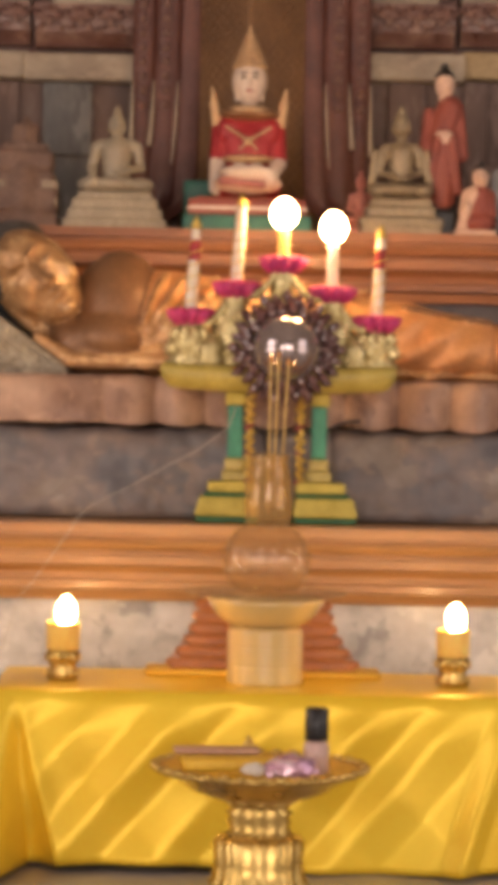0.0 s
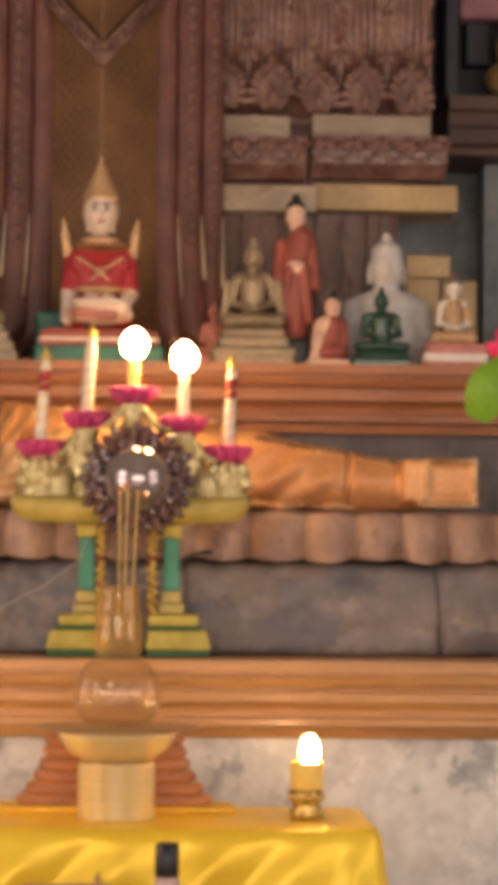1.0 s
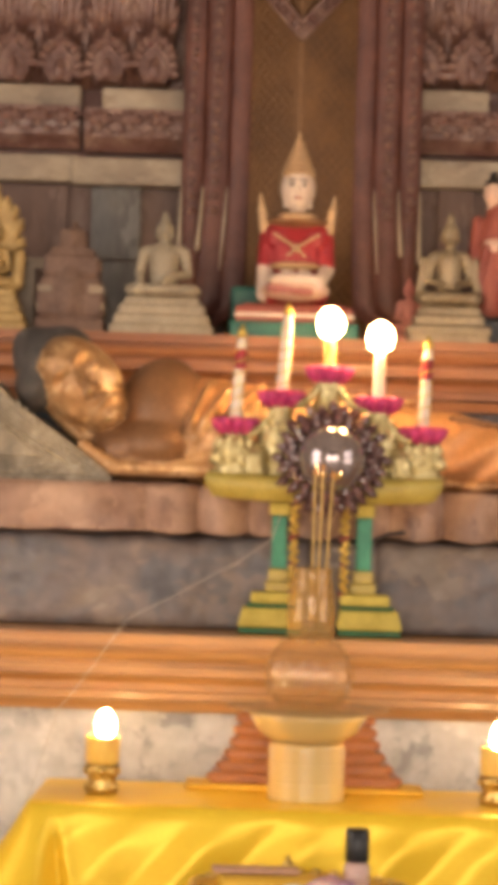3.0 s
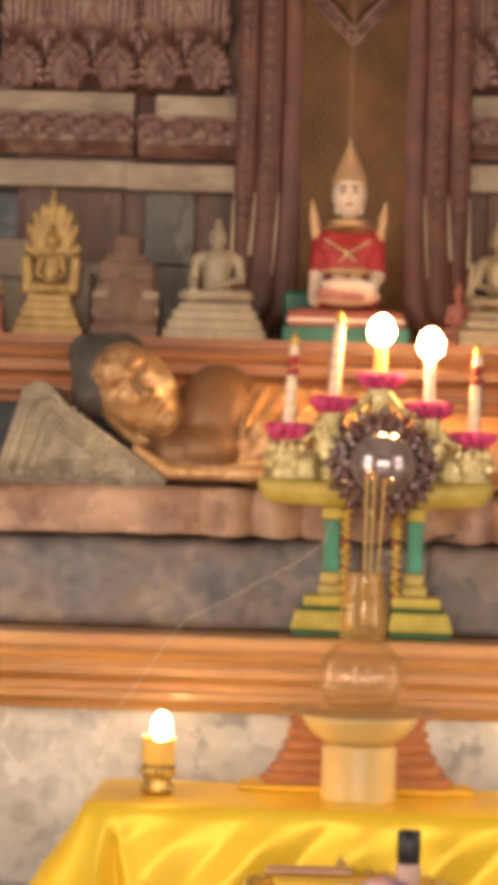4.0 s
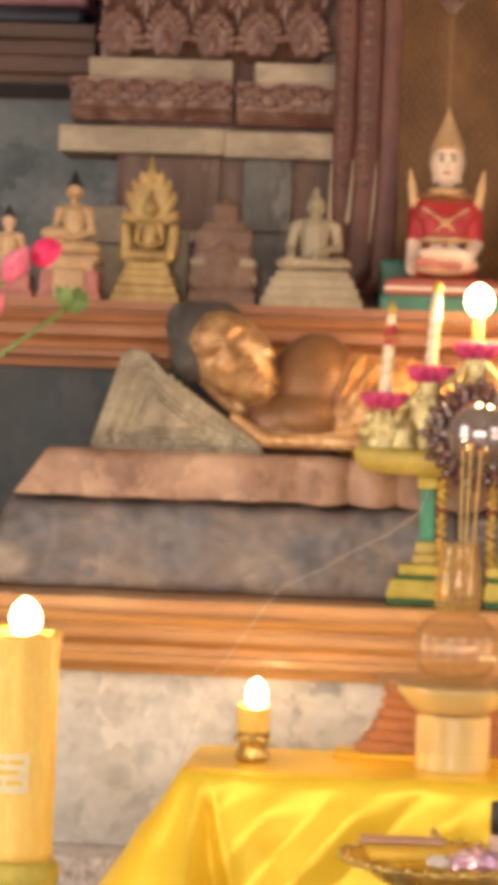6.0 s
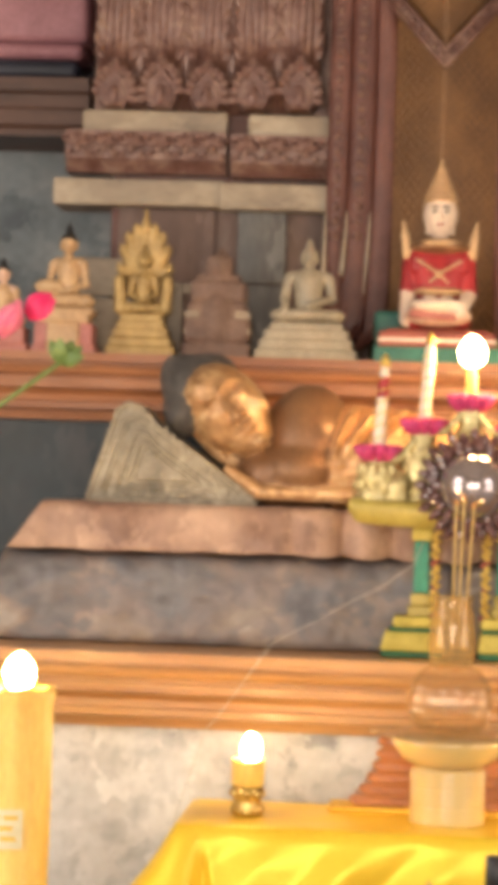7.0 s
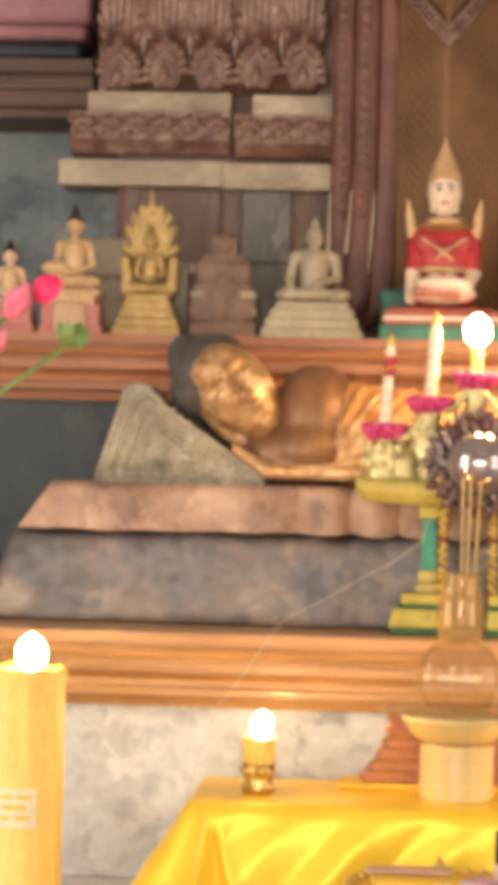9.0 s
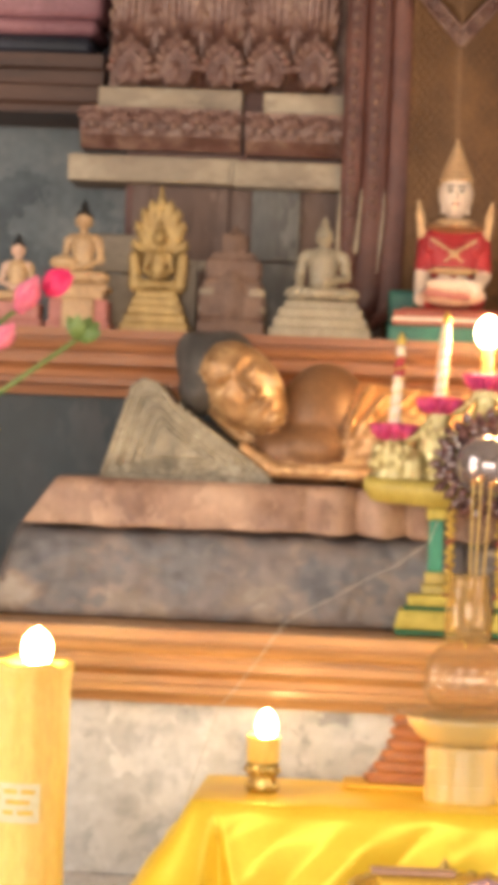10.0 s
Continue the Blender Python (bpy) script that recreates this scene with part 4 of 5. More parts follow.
    pr.append(cap((.030 * math.sin(a), .020, f + .080 + .05 * math.cos(a)), (hx_, .012, hz_), .013, .0095, 0))
    pr.append(cap((hx_, .010, hz_), (hx_ * 1.10, .004, hz_ + .013), .0075, .002, 0))
pr += [ell((0, .022, f + .100), (.047, .012, .080), 0), cap((0, .01, f + .178), (0, .01, f + .222), .010, .0015, 0),
       cap((-.046, -.004, f + .012), (-.050, -.004, f + .070), .014, .011, 0), cap((.046, -.004, f + .012), (.050, -.004, f + .070), .014, .011, 0)]
statue("naga_statue", pr, -.604, 1.17, .08, .31, .0026, ["oldgold"], "gold seated statue sheltered by a pointed serpent hood")
# squat brown stone figure
pr = [blk((0, 0, .016), (.068, .05, .016), .004, 0), blk((0, 0, .060), (.066, .05, .026), .010, 0), blk((0, 0, .098), (.060, .045, .018), .010, 0), blk((0, 0, .138), (.056, .04, .020), .008, 0),
      ell((0, -.03, .075), (.034, .03, .062), 0), blk((0, 0, .162), (.044, .034, .010), .006, 0), blk((0, 0, .185), (.026, .03, .026), .010, 0), blk((-.052, -.028, .090), (.015, .02, .007), .003, 1), blk((.052, -.028, .090), (.015, .02, .007), .003, 1),
      blk((-.052, -.028, .056), (.015, .02, .006), .003, 1), blk((.052, -.028, .056), (.015, .02, .006), .003, 1), ell((0, -.01, .188), (.022, .03, .028), 0), cap((0, .01, .2), (0, .01, .225), .018, .006, 0)]
statue("stone_figure", pr, -.449, 1.17, .08, .24, .0026, ["bricktone", "slab"], "squat brown stone figure with paler worn patches")
solid("pale_board", box(box(bmesh.new(), -.560, -.530, 1.225, 1.237, SZ, SZ + .160, .002), -.5298, -.500, 1.2255, 1.2365, SZ + .138, SZ + .1595, .002), "slab", "pale narrow board with a short arm behind a brown figure", "board")
# two painted figures with dark hair at the end of the shelf
pr, f = seated(.185, .116, 0, 1, 2, base=((.066, .045, .020, 3), (.060, .042, .045, 3), (.050, .04, .018, 1), (.060, .042, .012, 1)))
pr += [blk((0, -.030, .034), (.032, .020, .033), .004, 1), ell((-.036, -.012, f + .045), (.030, .022, .016), 1)]
statue("painted_statue", pr, -.760, 1.17, .08, .30, .0026, ["tan", "tan", "black", "pinkbase"], "tan-gold seated statue with black hair on a pink base")
pr, f = seated(.150, .10, 0, 1, 2, base=((.060, .045, .020, 3), (.052, .04, .035, 3)))
statue("painted_statue", pr, -.893, 1.17, .08, .25, .0028, ["skinpaint", "tan", "black", "pinkbase"], "seated statue with black hair and a tan robe")
# the crowned white-faced figure
pr, f = seated(.295, .132, 0, 1, 3, base=((.126, .075, .034, 4), (.116, .07, .010, 2), (.119, .071, .006, 0), (.116, .07, .016, 2), (.100, .06, .005, 2)), tip="none")
pr += [ell((0, .006, f + .234), (.0325, .031, .042), 0), ell((0, .020, f + .240), (.0365, .028, .046), 3), ell((0, .010, f + .266), (.036, .034, .008), 3), cap((0, .014, f + .272), (0, .014, f + .326), .0300, .0080, 3), cap((0, .014, f + .326), (0, .014, f + .347), .0068, .003, 3),
       ell((0, .005, f + .105), (.056, .040, .062), 1), blk((0, .005, f + .135), (.060, .030, .024), .015, 1),
       cap((-.054, .01, f + .150), (-.059, -.002, f + .080), .019, .018, 1), cap((.054, .01, f + .150), (.059, -.002, f + .080), .019, .018, 1),
       cap((-.061, -.006, f + .072), (-.062, -.02, f + .02), .0155, .0145, 0), cap((.061, -.006, f + .072), (.045, -.060, f + .04), .015, .013, 0),
       cap((-.064, 0, f + .152), (-.070, -.004, f + .190), .0105, .0085, 3), cap((.064, 0, f + .152), (.070, -.004, f + .190), .0105, .0085, 3),
       cap((-.070, -.004, f + .190), (-.074, -.004, f + .220), .0075, .003, 3), cap((.070, -.004, f + .190), (.074, -.004, f + .220), .0075, .003, 3),
       cap((-.044, -.036, f + .140), (0, -.044, f + .112), .0032, .0032, 3), cap((.044, -.036, f + .140), (0, -.044, f + .112), .0032, .0032, 3), ell((0, -.044, f + .112), (.008, .006, .008), 3),
       cap((0, -.044, f + .112), (-.018, -.042, f + .095), .0026, .0026, 3), cap((0, -.044, f + .112), (.018, -.042, f + .095), .0026, .0026, 3),
       ell((0, -.006, f + .168), (.060, .038, .014), 8), ell((0, -.014, f + .176), (.040, .034, .010), 3), ell((0, -.024, f + .078), (.050, .030, .007), 3),
       ell((0, -.045, f + .028), (.068, .036, .022), 7), ell((.0, -.060, f + .050), (.055, .02, .012), 0), cap((-.05, -.070, f + .030), (.03, -.080, f + .022), .008, .007, 5),
       ell((-.012, -.0235, f + .239), (.0052, .004, .0016), 6), ell((.012, -.0235, f + .239), (.0052, .004, .0016), 6),
       cap((-.018, -.020, f + .248), (-.006, -.0245, f + .249), .0012, .0012, 6), cap((.018, -.020, f + .248), (.006, -.0245, f + .249), .0012, .0012, 6),
       ell((0, -.0270, f + .228), (.0035, .004, .008), 0), ell((0, -.0245, f + .213), (.0068, .004, .0020), 1)]
for k in range(6):
    rr = .0325 - .0042 * k
    pr.append(ell((0, .014, f + .276 + .0100 * k), (rr, rr, .0042), 3))
statue("crowned_statue", pr, -.006, 1.16, .14, .44, .0026, ["face", "red", "redbrown", "tan", "teal", "pinkbase", "black", "skinpaint", "bareskin"], "white-faced seated statue with a gold crown and red dress", blend=.004)
# a green box behind it
solid("green_box", box(bmesh.new(), -.135, -.075, 1.235, 1.29, SZ, SZ + .115, .008), "teal", "small dark green box behind a crowned statue", "box")
# pale gold-grey figure
pr, f = seated(.200, .128, base=((.080, .05, .022, 0), (.084, .052, .018, 0), (.070, .045, .022, 0), (.062, .042, .016, 0)))
pr += [cap((-.058, .0, f + .02), (-.052, .0, f + .095), .010, .007, 0), cap((.058, .0, f + .02), (.052, .0, f + .095), .010, .007, 0)]
statue("seated_statue", pr, .300, 1.18, .095, .30, .0026, ["oldbrass"], "dull gold-grey seated statue on a tall stepped base")
pr, f = seated(.12, .075, base=((.04, .035, .03, 0),))
statue("seated_statue", pr, .226, 1.26, .06, .19, .003, ["pinkbase"], "small pinkish seated statue")
# standing figure in a red-brown robe
pr = [blk((0, 0, .03), (.028, .026, .03), .006, 3), blk((0, 0, .065), (.022, .02, .008), .004, 3), cap((0, 0, .080), (0, 0, .19), .028, .030, 1), cap((-.012, 0, .19), (.012, 0, .265), .028, .026, 1),
      cap((-.030, 0, .255), (-.036, -.005, .17), .012, .014, 1), cap((.030, 0, .255), (.036, -.005, .17), .012, .014, 1), ell((0, -.026, .205), (.020, .010, .012), 0), cap((0, 0, .27), (0, 0, .29), .012, .012, 0),
      ell((0, 0, .312), (.020, .022, .026), 0), ell((0, .005, .328), (.020, .021, .016), 2), ell((0, .005, .347), (.009, .009, .010), 2), cap((-.03, -.012, .10), (-.014, -.03, .20), .010, .008, 1), cap((.03, -.012, .10), (.016, -.03, .20), .010, .008, 1)]
statue("standing_statue", pr, .386, 1.20, .06, .37, .0025, ["skinpaint", "redbrown", "black", "black"], "standing statue in a red-brown robe with black hair")
# small figure with a top knot
pr = [blk((0, 0, .008), (.042, .036, .008), .004, 0), ell((.008, -.004, .032), (.036, .032, .020), 1), cap((-.026, -.016, .022), (-.018, -.020, .062), .011, .009, 0), cap((.004, 0, .035), (.010, 0, .085), .026, .022, 1),
      cap((-.012, .0, .050), (-.004, -.004, .086), .018, .018, 0), cap((-.018, -.004, .088), (-.026, -.016, .050), .009, .008, 0), cap((.030, 0, .088), (.034, -.012, .050), .010, .009, 1), cap((.008, 0, .09), (.010, -.002, .105), .009, .009, 0),
      ell((.010, -.004, .120), (.0165, .017, .020), 0), ell((.012, .002, .131), (.017, .017, .012), 2), ell((.012, .002, .147), (.006, .006, .008), 2), ell((.010, -.022, .118), (.003, .004, .005), 0)]
statue("kneeling_statue", pr, .445, 1.13, .055, .165, .0022, ["skinpaint", "redbrown", "black"], "small kneeling pale statue with an orange-brown robe and black top knot", blend=.004)
solid("wooden_back_board", box(bmesh.new(), .448, .482, 1.17, 1.182, SZ, SZ + .15, .003), "brownstone", "thin brown board behind a small pale statue", "board")
# big white figure and the dark green one before it
pr = [ell((0, 0, .06), (.080, .05, .085), 0), ell((0, 0, .128), (.080, .042, .042), 0), cap((-.066, 0, .125), (-.078, -.005, .03), .026, .022, 0), cap((.066, 0, .125), (.078, -.005, .03), .026, .022, 0),
      cap((0, 0, .15), (0, 0, .18), .026, .026, 0), ell((0, 0, .212), (.036, .038, .046), 0), ell((0, .005, .245), (.032, .034, .024), 0), ell((0, .005, .272), (.012, .012, .014), 0), ell((0, -.036, .205), (.006, .008, .014), 0),
      ell((-.036, .003, .2), (.005, .008, .022), 0), ell((.036, .003, .2), (.005, .008, .022), 0), blk((0, 0, .01), (.08, .05, .01), .004, 0)]
statue("white_statue", pr, .575, 1.24, .11, .30, .003, ["whitestone"], "large plain white statue seen behind a dark green one")
pr, f = seated(.142, .110, base=((.060, .04, .020, 0), (.052, .036, .010, 0)))
statue("green_statue", pr, .552, 1.125, .07, .180, .0023, ["darkgreen"], "small glossy dark green seated statue")
# pale figure with a gold robe on a pink-brown base
pr, f = seated(.158, .094, 0, 1, 2, base=((.068, .045, .014, 3), (.064, .042, .018, 0), (.060, .04, .020, 3)))
statue("pale_statue", pr, .700, 1.15, .08, .215, .0025, ["white", "tan", "brownstone", "pinkbase"], "small pale statue with a gold robe on a brown base")
pr, f = seated(.14, .09, base=((.05, .045, .03, 0),))
statue("pink_statue", pr, .866, 1.16, .07, .19, .003, ["skinpaint"], "small pinkish statue at the end of the shelf")

# ---- candle stand on the front ledge ----
CX, CY, CZ = .052, .60, .5705
stand = thing("candle_stand", CX, CY, CZ, "yellow and green candle stand with pink cups and bead wreath", "candle stand")


def flame_mesh(w, h):
    bm = lathe(bmesh.new(), [(.0005, 0), (.26 * w, .05 * h), (.43 * w, .20 * h), (.5 * w, .40 * h), (.48 * w, .60 * h), (.39 * w, .78 * h), (.24 * w, .91 * h), (.08 * w, .985 * h), (.0008, h)], 16)
    return bm


def ring_cup(bm, x, y, z, r):
    return lathe(bm, [(r * .35, z - .019), (r * .75, z - .015), (r * 1.02, z - .004), (r * 1.14, z + .009), (r * .85, z + .013), (r * .45, z + .006)], 54, (x, y, 0), lobes=9, amp=.50, power=.8)


for side in (-1, 1):
    x = side * .074
    xi, xo = side * .030, side * .143
    lo, hi = min(xi, xo), max(xi, xo)
    bm = box(bmesh.new(), lo, hi, -.055, .055, .010, .044, .004)
    for v in bm.verts:
        if v.co.z > .03:
            v.co.x = x + (v.co.x - x) * .90
    foot = part("foot", bm, "mustard", stand, "glittering yellow stepped foot")
    part("green_edge", box(bmesh.new(), lo + .002, hi - .002, -.052, .052, 0, .0098, .002), "deepgreen", foot, "dark green painted edge")
    part("green_edge", box(bmesh.new(), lo + .006 + (.01 if side < 0 else 0), hi - .006 - (.01 if side > 0 else 0), -.046, .046, .0445, .051, .002), "deepgreen", foot)
    part("foot_tier", box(bmesh.new(), lo + (.022 if side < 0 else .004), hi - (.022 if side > 0 else .004), -.044, .044, .0515, .071, .004), "mustard", foot)
    col = part("column", box(bmesh.new(), x - .0135, x + .0135, -.0135, .0135, .112, .205, .003), "greenpaint", stand, "sea-green square column")
    part("pedestal", box(bmesh.new(), x - .023, x + .023, -.023, .023, .0715, .090, .003), "olive", col)
    part("pedestal", box(bmesh.new(), x - .018, x + .018, -.018, .018, .0905, .1115, .003), "olive", col)
    part("capital", box(bmesh.new(), x - .018, x + .018, -.018, .018, .2055, .228, .004), "mustard", col)
    # twisted gold garland
    gx = -.049 if side < 0 else .040
    bm = bmesh.new()
    for k in range(30):
        z = .222 - .0056 * k
        a = k * 2.2
        ball(bm, (gx + .0042 * math.cos(a), -.032 + .0042 * math.sin(a), z), (.0070, .0070, .0050), mi=1 if k in (9, 10, 18, 27) else 0, u=7, v=5)
    part("garland", bm, ["goldleaf", "redbrown"], stand, "hanging gold garland with red knots", True)["kind"] = "stuff"

# boat-shaped platform
bm = bmesh.new()
rows = []
for s in range(41):
    u = -1 + 2 * s / 40
    bow = .006 * abs(u) ** 3
    row = []
    for (w, z, d) in ((.203, .272, .050), (.208, .262, .055), (.206, .250, .055), (.194, .232, .045), (.186, .228, .040)):
        row.append((u * w, -d * (1 - .25 * u ** 4), z + bow))
    row += [(x_, -y_, z_) for x_, y_, z_ in reversed(row)]
    rows.append([bm.verts.new(p) for p in row])
for a, b in zip(rows, rows[1:]):
    for i in range(len(a)):
        j = (i + 1) % len(a)
        bm.faces.new((a[i], a[j], b[j], b[i]))
bm.faces.new(rows[0]), bm.faces.new(rows[-1])
platform = part("platform", bm, "olive", stand, "olive-yellow boat-shaped platform", True)

ARMS = ((-.158, .362, .515, 0), (-.078, .412, .557, 0), (.004, .457, .520, 1), (.092, .406, .498, 1), (.171, .355, .505, 0))
for n, (x, zc, zt, lit) in enumerate(ARMS):
    # lobed holder rising from the platform
    h = zc - .272
    bm = lathe(bmesh.new(), [(.034, .273), (.038, .280), (.030, .288), (.033, .292), (.027, .300), (.036, .273 + h * .45), (.030, .273 + h * .6), (.017, .273 + h * .75), (.020, .273 + h * .86), (.014, .273 + h * .93), (.018, zc - .008)], 32, (x, 0, 0), lobes=14, amp=.26)
    holder = part("holder", bm, "palegold", stand, "fluted pale gold holder", True)
    for k in range(10):
        a = 2 * math.pi * k / 10
        for zz, rr in ((.292, .036), (.273 + h * .5, .030)):
            part("leaf", plate(bmesh.new(), [(x + rr * math.cos(a) + px, zz + pz) for px, pz in leafpts(.0085, .024)], rr * math.sin(a) - .004, rr * math.sin(a) + .004, inset=.3), "palegold", holder)
    cup = part("cup", ring_cup(bmesh.new(), x, 0, zc, .0325), "pink", stand, "dark pink flower-shaped cup", True)
    lean = .008 if n < 2 else (.006 if n == 4 else .001)
    bm = bmesh.new()
    zs = [zc + .004 + (zt - zc - .004) * k / 8 for k in range(9)]
    tube(bm, [(x + lean * k / 8, 0, z) for k, z in enumerate(zs)], [.0115, .0110, .0108, .0104, .0102, .0100, .0098, .0094, .0070 if not lit else .009], 12)
    for f in bm.faces:
        c = f.calc_center_median()
        if n in (0, 4) and .62 < (c.z - zc) / (zt - zc) < .88:
            f.material_index = 1
    candle = part("candle", bm, ["wax" if n == 2 else "waxwhite", "red"], stand, "white candle with red bands" if not lit else "burning yellow candle", True)
    if not lit:
        bm = bmesh.new()
        tube(bm, [(x + lean * k / 40 + .0113 * math.cos(k * .9), .0113 * math.sin(k * .9), zc + .01 + (zt - zc - .03) * k / 40) for k in range(41)], .0014, 5)
        part("ribbon", bm, "goldleaf", candle, "thin gold spiral ribbon", True)
        part("tip", lathe(bmesh.new(), [(.007, zt), (.009, zt + .006), (.005, zt + .016), (.001, zt + .024)], 10, (x + lean, 0, 0)), "goldleaf", candle, "gold candle tip", True)
    else:
        bm = flame_mesh(.046, .054)
        bmesh.ops.transform(bm, matrix=Matrix.Translation((x + lean, 0, zt - .001)), verts=bm.verts)
        part("flame", bm, "flame", candle, "bright candle flame", True)
# low filigree bells that fill the space between the holders
for x, hh in ((-.118, .060), (-.040, .100), (.046, .100), (.130, .060)):
    bm = lathe(bmesh.new(), [(.026, .273), (.030, .282), (.024, .290), (.028, .273 + hh * .5), (.020, .273 + hh * .75), (.008, .273 + hh * .92), (.002, .273 + hh)], 28, (x, -.012, 0), lobes=14, amp=.28)
    part("filigree_bell", bm, "palegold", stand, "", True)
# gold arms that link the cups
for x0, z0, x1, z1 in ((-.150, .350, -.085, .400), (-.070, .405, -.005, .447), (.012, .447, .085, .397), (.098, .395, .165, .345)):
    bm = bmesh.new()
    pts = [(x0 + (x1 - x0) * u, -.012, z0 + (z1 - z0) * u - .022 * math.sin(math.pi * u)) for u in [k / 8 for k in range(9)]]
    tube(bm, pts, [.004 + .004 * math.sin(math.pi * k / 8) for k in range(9)], 7)
    part("arm", bm, "palegold", stand, "curved gold arm", True)
# bead wreath with a glass ball
WX, WY, WZ = .012, -.075, .305
ballob = part("glass_ball", ball(bmesh.new(), (WX, WY, WZ), .060, u=40, v=28), "ball", stand, "shiny clear brown glass ball", True)
for ring, (r, n, br, dy) in enumerate(((.066, 22, .0115, -.006), (.074, 24, .0125, .004), (.087, 28, .0125, .018), (.072, 22, .012, .030))):
    for k in range(n):
        a = 2 * math.pi * (k + .5 * (ring % 2)) / n
        bm = bmesh.new()
        j = 1 + .05 * math.sin(k * 2.7 + ring)
        c = (WX + r * j * math.cos(a), WY + dy, WZ + r * j * math.sin(a))
        lathe(bm, [(.001, -br * .85), (br * .62, -br * .45), (br * .76, .0), (br * .50, br * .65), (.001, br * 1.2)], 6)
        bmesh.ops.transform(bm, matrix=Matrix.Translation(c) @ Matrix.Rotation(-a + math.pi / 2, 4, "Y") @ Matrix.Rotation(.35 * math.sin(k * 5.1), 4, "X"), verts=bm.verts)
        part("bead", bm, "beads", ballob)
part("wreath_rod", tube(bmesh.new(), [(WX, -.049, .235), (WX, WY + .045, .25), (WX, WY + .045, .30)], .006, 8), "goldleaf", stand)

# ---- low table with its yellow cloth ----
TX, TY0, TY1, TZ = .018, .004, .338, .328
table = thing("low_table", TX, (TY0 + TY1) / 2, 0, "low wooden table hidden under a yellow satin cloth", "table")
part("tabletop", box(bmesh.new(), -.385, .385, -.155, .155, .30, .324, .004), "darkwood", table)
for sx in (-1, 1):
    for sy in (-1, 1):
        part("leg", box(bmesh.new(), sx * .35 - .02, sx * .35 + .02, sy * .13 - .02, sy * .13 + .02, .060, .2995, .003), "darkwood", table)


FOLDS = ((-.62, .0), (-.47, .012), (-.385, -.008), (-.31, .016), (-.235, .004), (-.175, .020), (-.10, -.006), (-.02, .014), (.05, .002), (.115, .020), (.19, -.004), (.245, .015), (.33, .000), (.40, .014), (.62, 0))
COUNTER = ((-.62, 0), (-.44, .010), (-.30, -.004), (-.14, .009), (.02, -.006), (.17, .008), (.30, -.005), (.44, .006), (.62, 0))


def facets(knots, q):
    """Flat pressed panels: straight runs between the creases."""
    for (q0, v0), (q1, v1) in zip(knots, knots[1:]):
        if q <= q1:
            return v0 + (v1 - v0) * (q - q0) / (q1 - q0)
    return 0.0


def cloth():
    bm = bmesh.new()
    hx, hy, rc = .408, (TY1 - TY0) / 2, .016
    cy = (TY0 + TY1) / 2
    base = []
    for qx, qy, a0 in ((1, -1, -90), (1, 1, 0), (-1, 1, 90), (-1, -1, 180)):
        for k in range(17):
            a = radians(a0 + 90 * k / 16)
            base.append((qx * (hx - rc) + rc * math.cos(a), qy * (hy - rc) + rc * math.sin(a), math.cos(a), math.sin(a), math.sin(math.pi * k / 16)))
        nx_, ny_ = math.cos(radians(a0 + 90)), math.sin(radians(a0 + 90))
        steps = 210 if a0 in (0, 180) else 50
        nxt = {(1, -1): (1, 1), (1, 1): (-1, 1), (-1, 1): (-1, -1), (-1, -1): (1, -1)}[(qx, qy)]
        x0, y0 = qx * (hx - rc) + rc * nx_, qy * (hy - rc) + rc * ny_
        x1, y1 = nxt[0] * (hx - rc) + rc * nx_, nxt[1] * (hy - rc) + rc * ny_
        for k in range(1, steps):
            u = k / steps
            base.append((x0 + (x1 - x0) * u, y0 + (y1 - y0) * u, nx_, ny_, 0.0))
    rows = []
    drops = [0, .0015, .004, .008, .014, .022] + [.022 + .242 * k / 22 for k in range(1, 23)]
    for di, d in enumerate(drops):
        s = max(0, (d - .004) / .26)
        row = []
        for x, y, nx_, ny_, c in base:
            dist = math.hypot(abs(x) - hx, abs(y) - hy)
            near = math.exp(-(dist / .055) ** 2)
            edge = .012 * min(1, d / .014) ** .5
            wave = .006 * s * math.sin(x * 21 + 1.3 * math.sin(7 * x)) + .010 * s * math.sin(y * 26)
            diag = 0.0
            if y < 0:
                on = min(1, s * 5)
                diag += .80 * on * facets(FOLDS, max(-.6, min(.6, x + .85 * (d - .10)))) + .7 * min(1, max(0, (d - .07) / .08)) * facets(COUNTER, max(-.6, min(.6, x - 1.1 * (d - .10))))
                wd = .006 + .16 * d
                diag += .030 * on * max(0, 1 - abs(x - .395 + .32 * d) / .030)
                diag -= 1.9 * wd * max(0, 1 - abs(x + .372 - .10 * d) / wd) * on
            e = edge + s * (.014 + .15 * near if x < 0 else .004) + (wave + diag) * (1 - .6 * near)
            row.append(bm.verts.new((x + nx_ * e * (.5 + .5 * min(1, s * 3)), y * .97 + ny_ * e, TZ + .004 - d - .006 * s * math.sin(x * 9))))
        rows.append(row)
    n = len(rows[0])
    for a, b in zip(rows, rows[1:]):
        for i in range(n):
            j = (i + 1) % n
            bm.faces.new((a[i], a[j], b[j], b[i]))
    prev = rows[0]
    for k in range(1, 6):
        f = 1 - k * .06
        ring = [bm.verts.new((v.co.x * f, v.co.y * f, TZ + .004 + .0012 * math.sin(v.co.x * 30 + k) * (1 if k < 5 else 0))) for v in rows[0]]
        for i in range(n):
            j = (i + 1) % n
            bm.faces.new((prev[i], prev[j], ring[j], ring[i]))
        prev = ring
    bm.faces.new(prev)
    o = solid("tablecloth", bm, "satin", "bright yellow satin tablecloth draped over a low table", "tablecloth", (TX, (TY0 + TY1) / 2, 0), smooth=True)
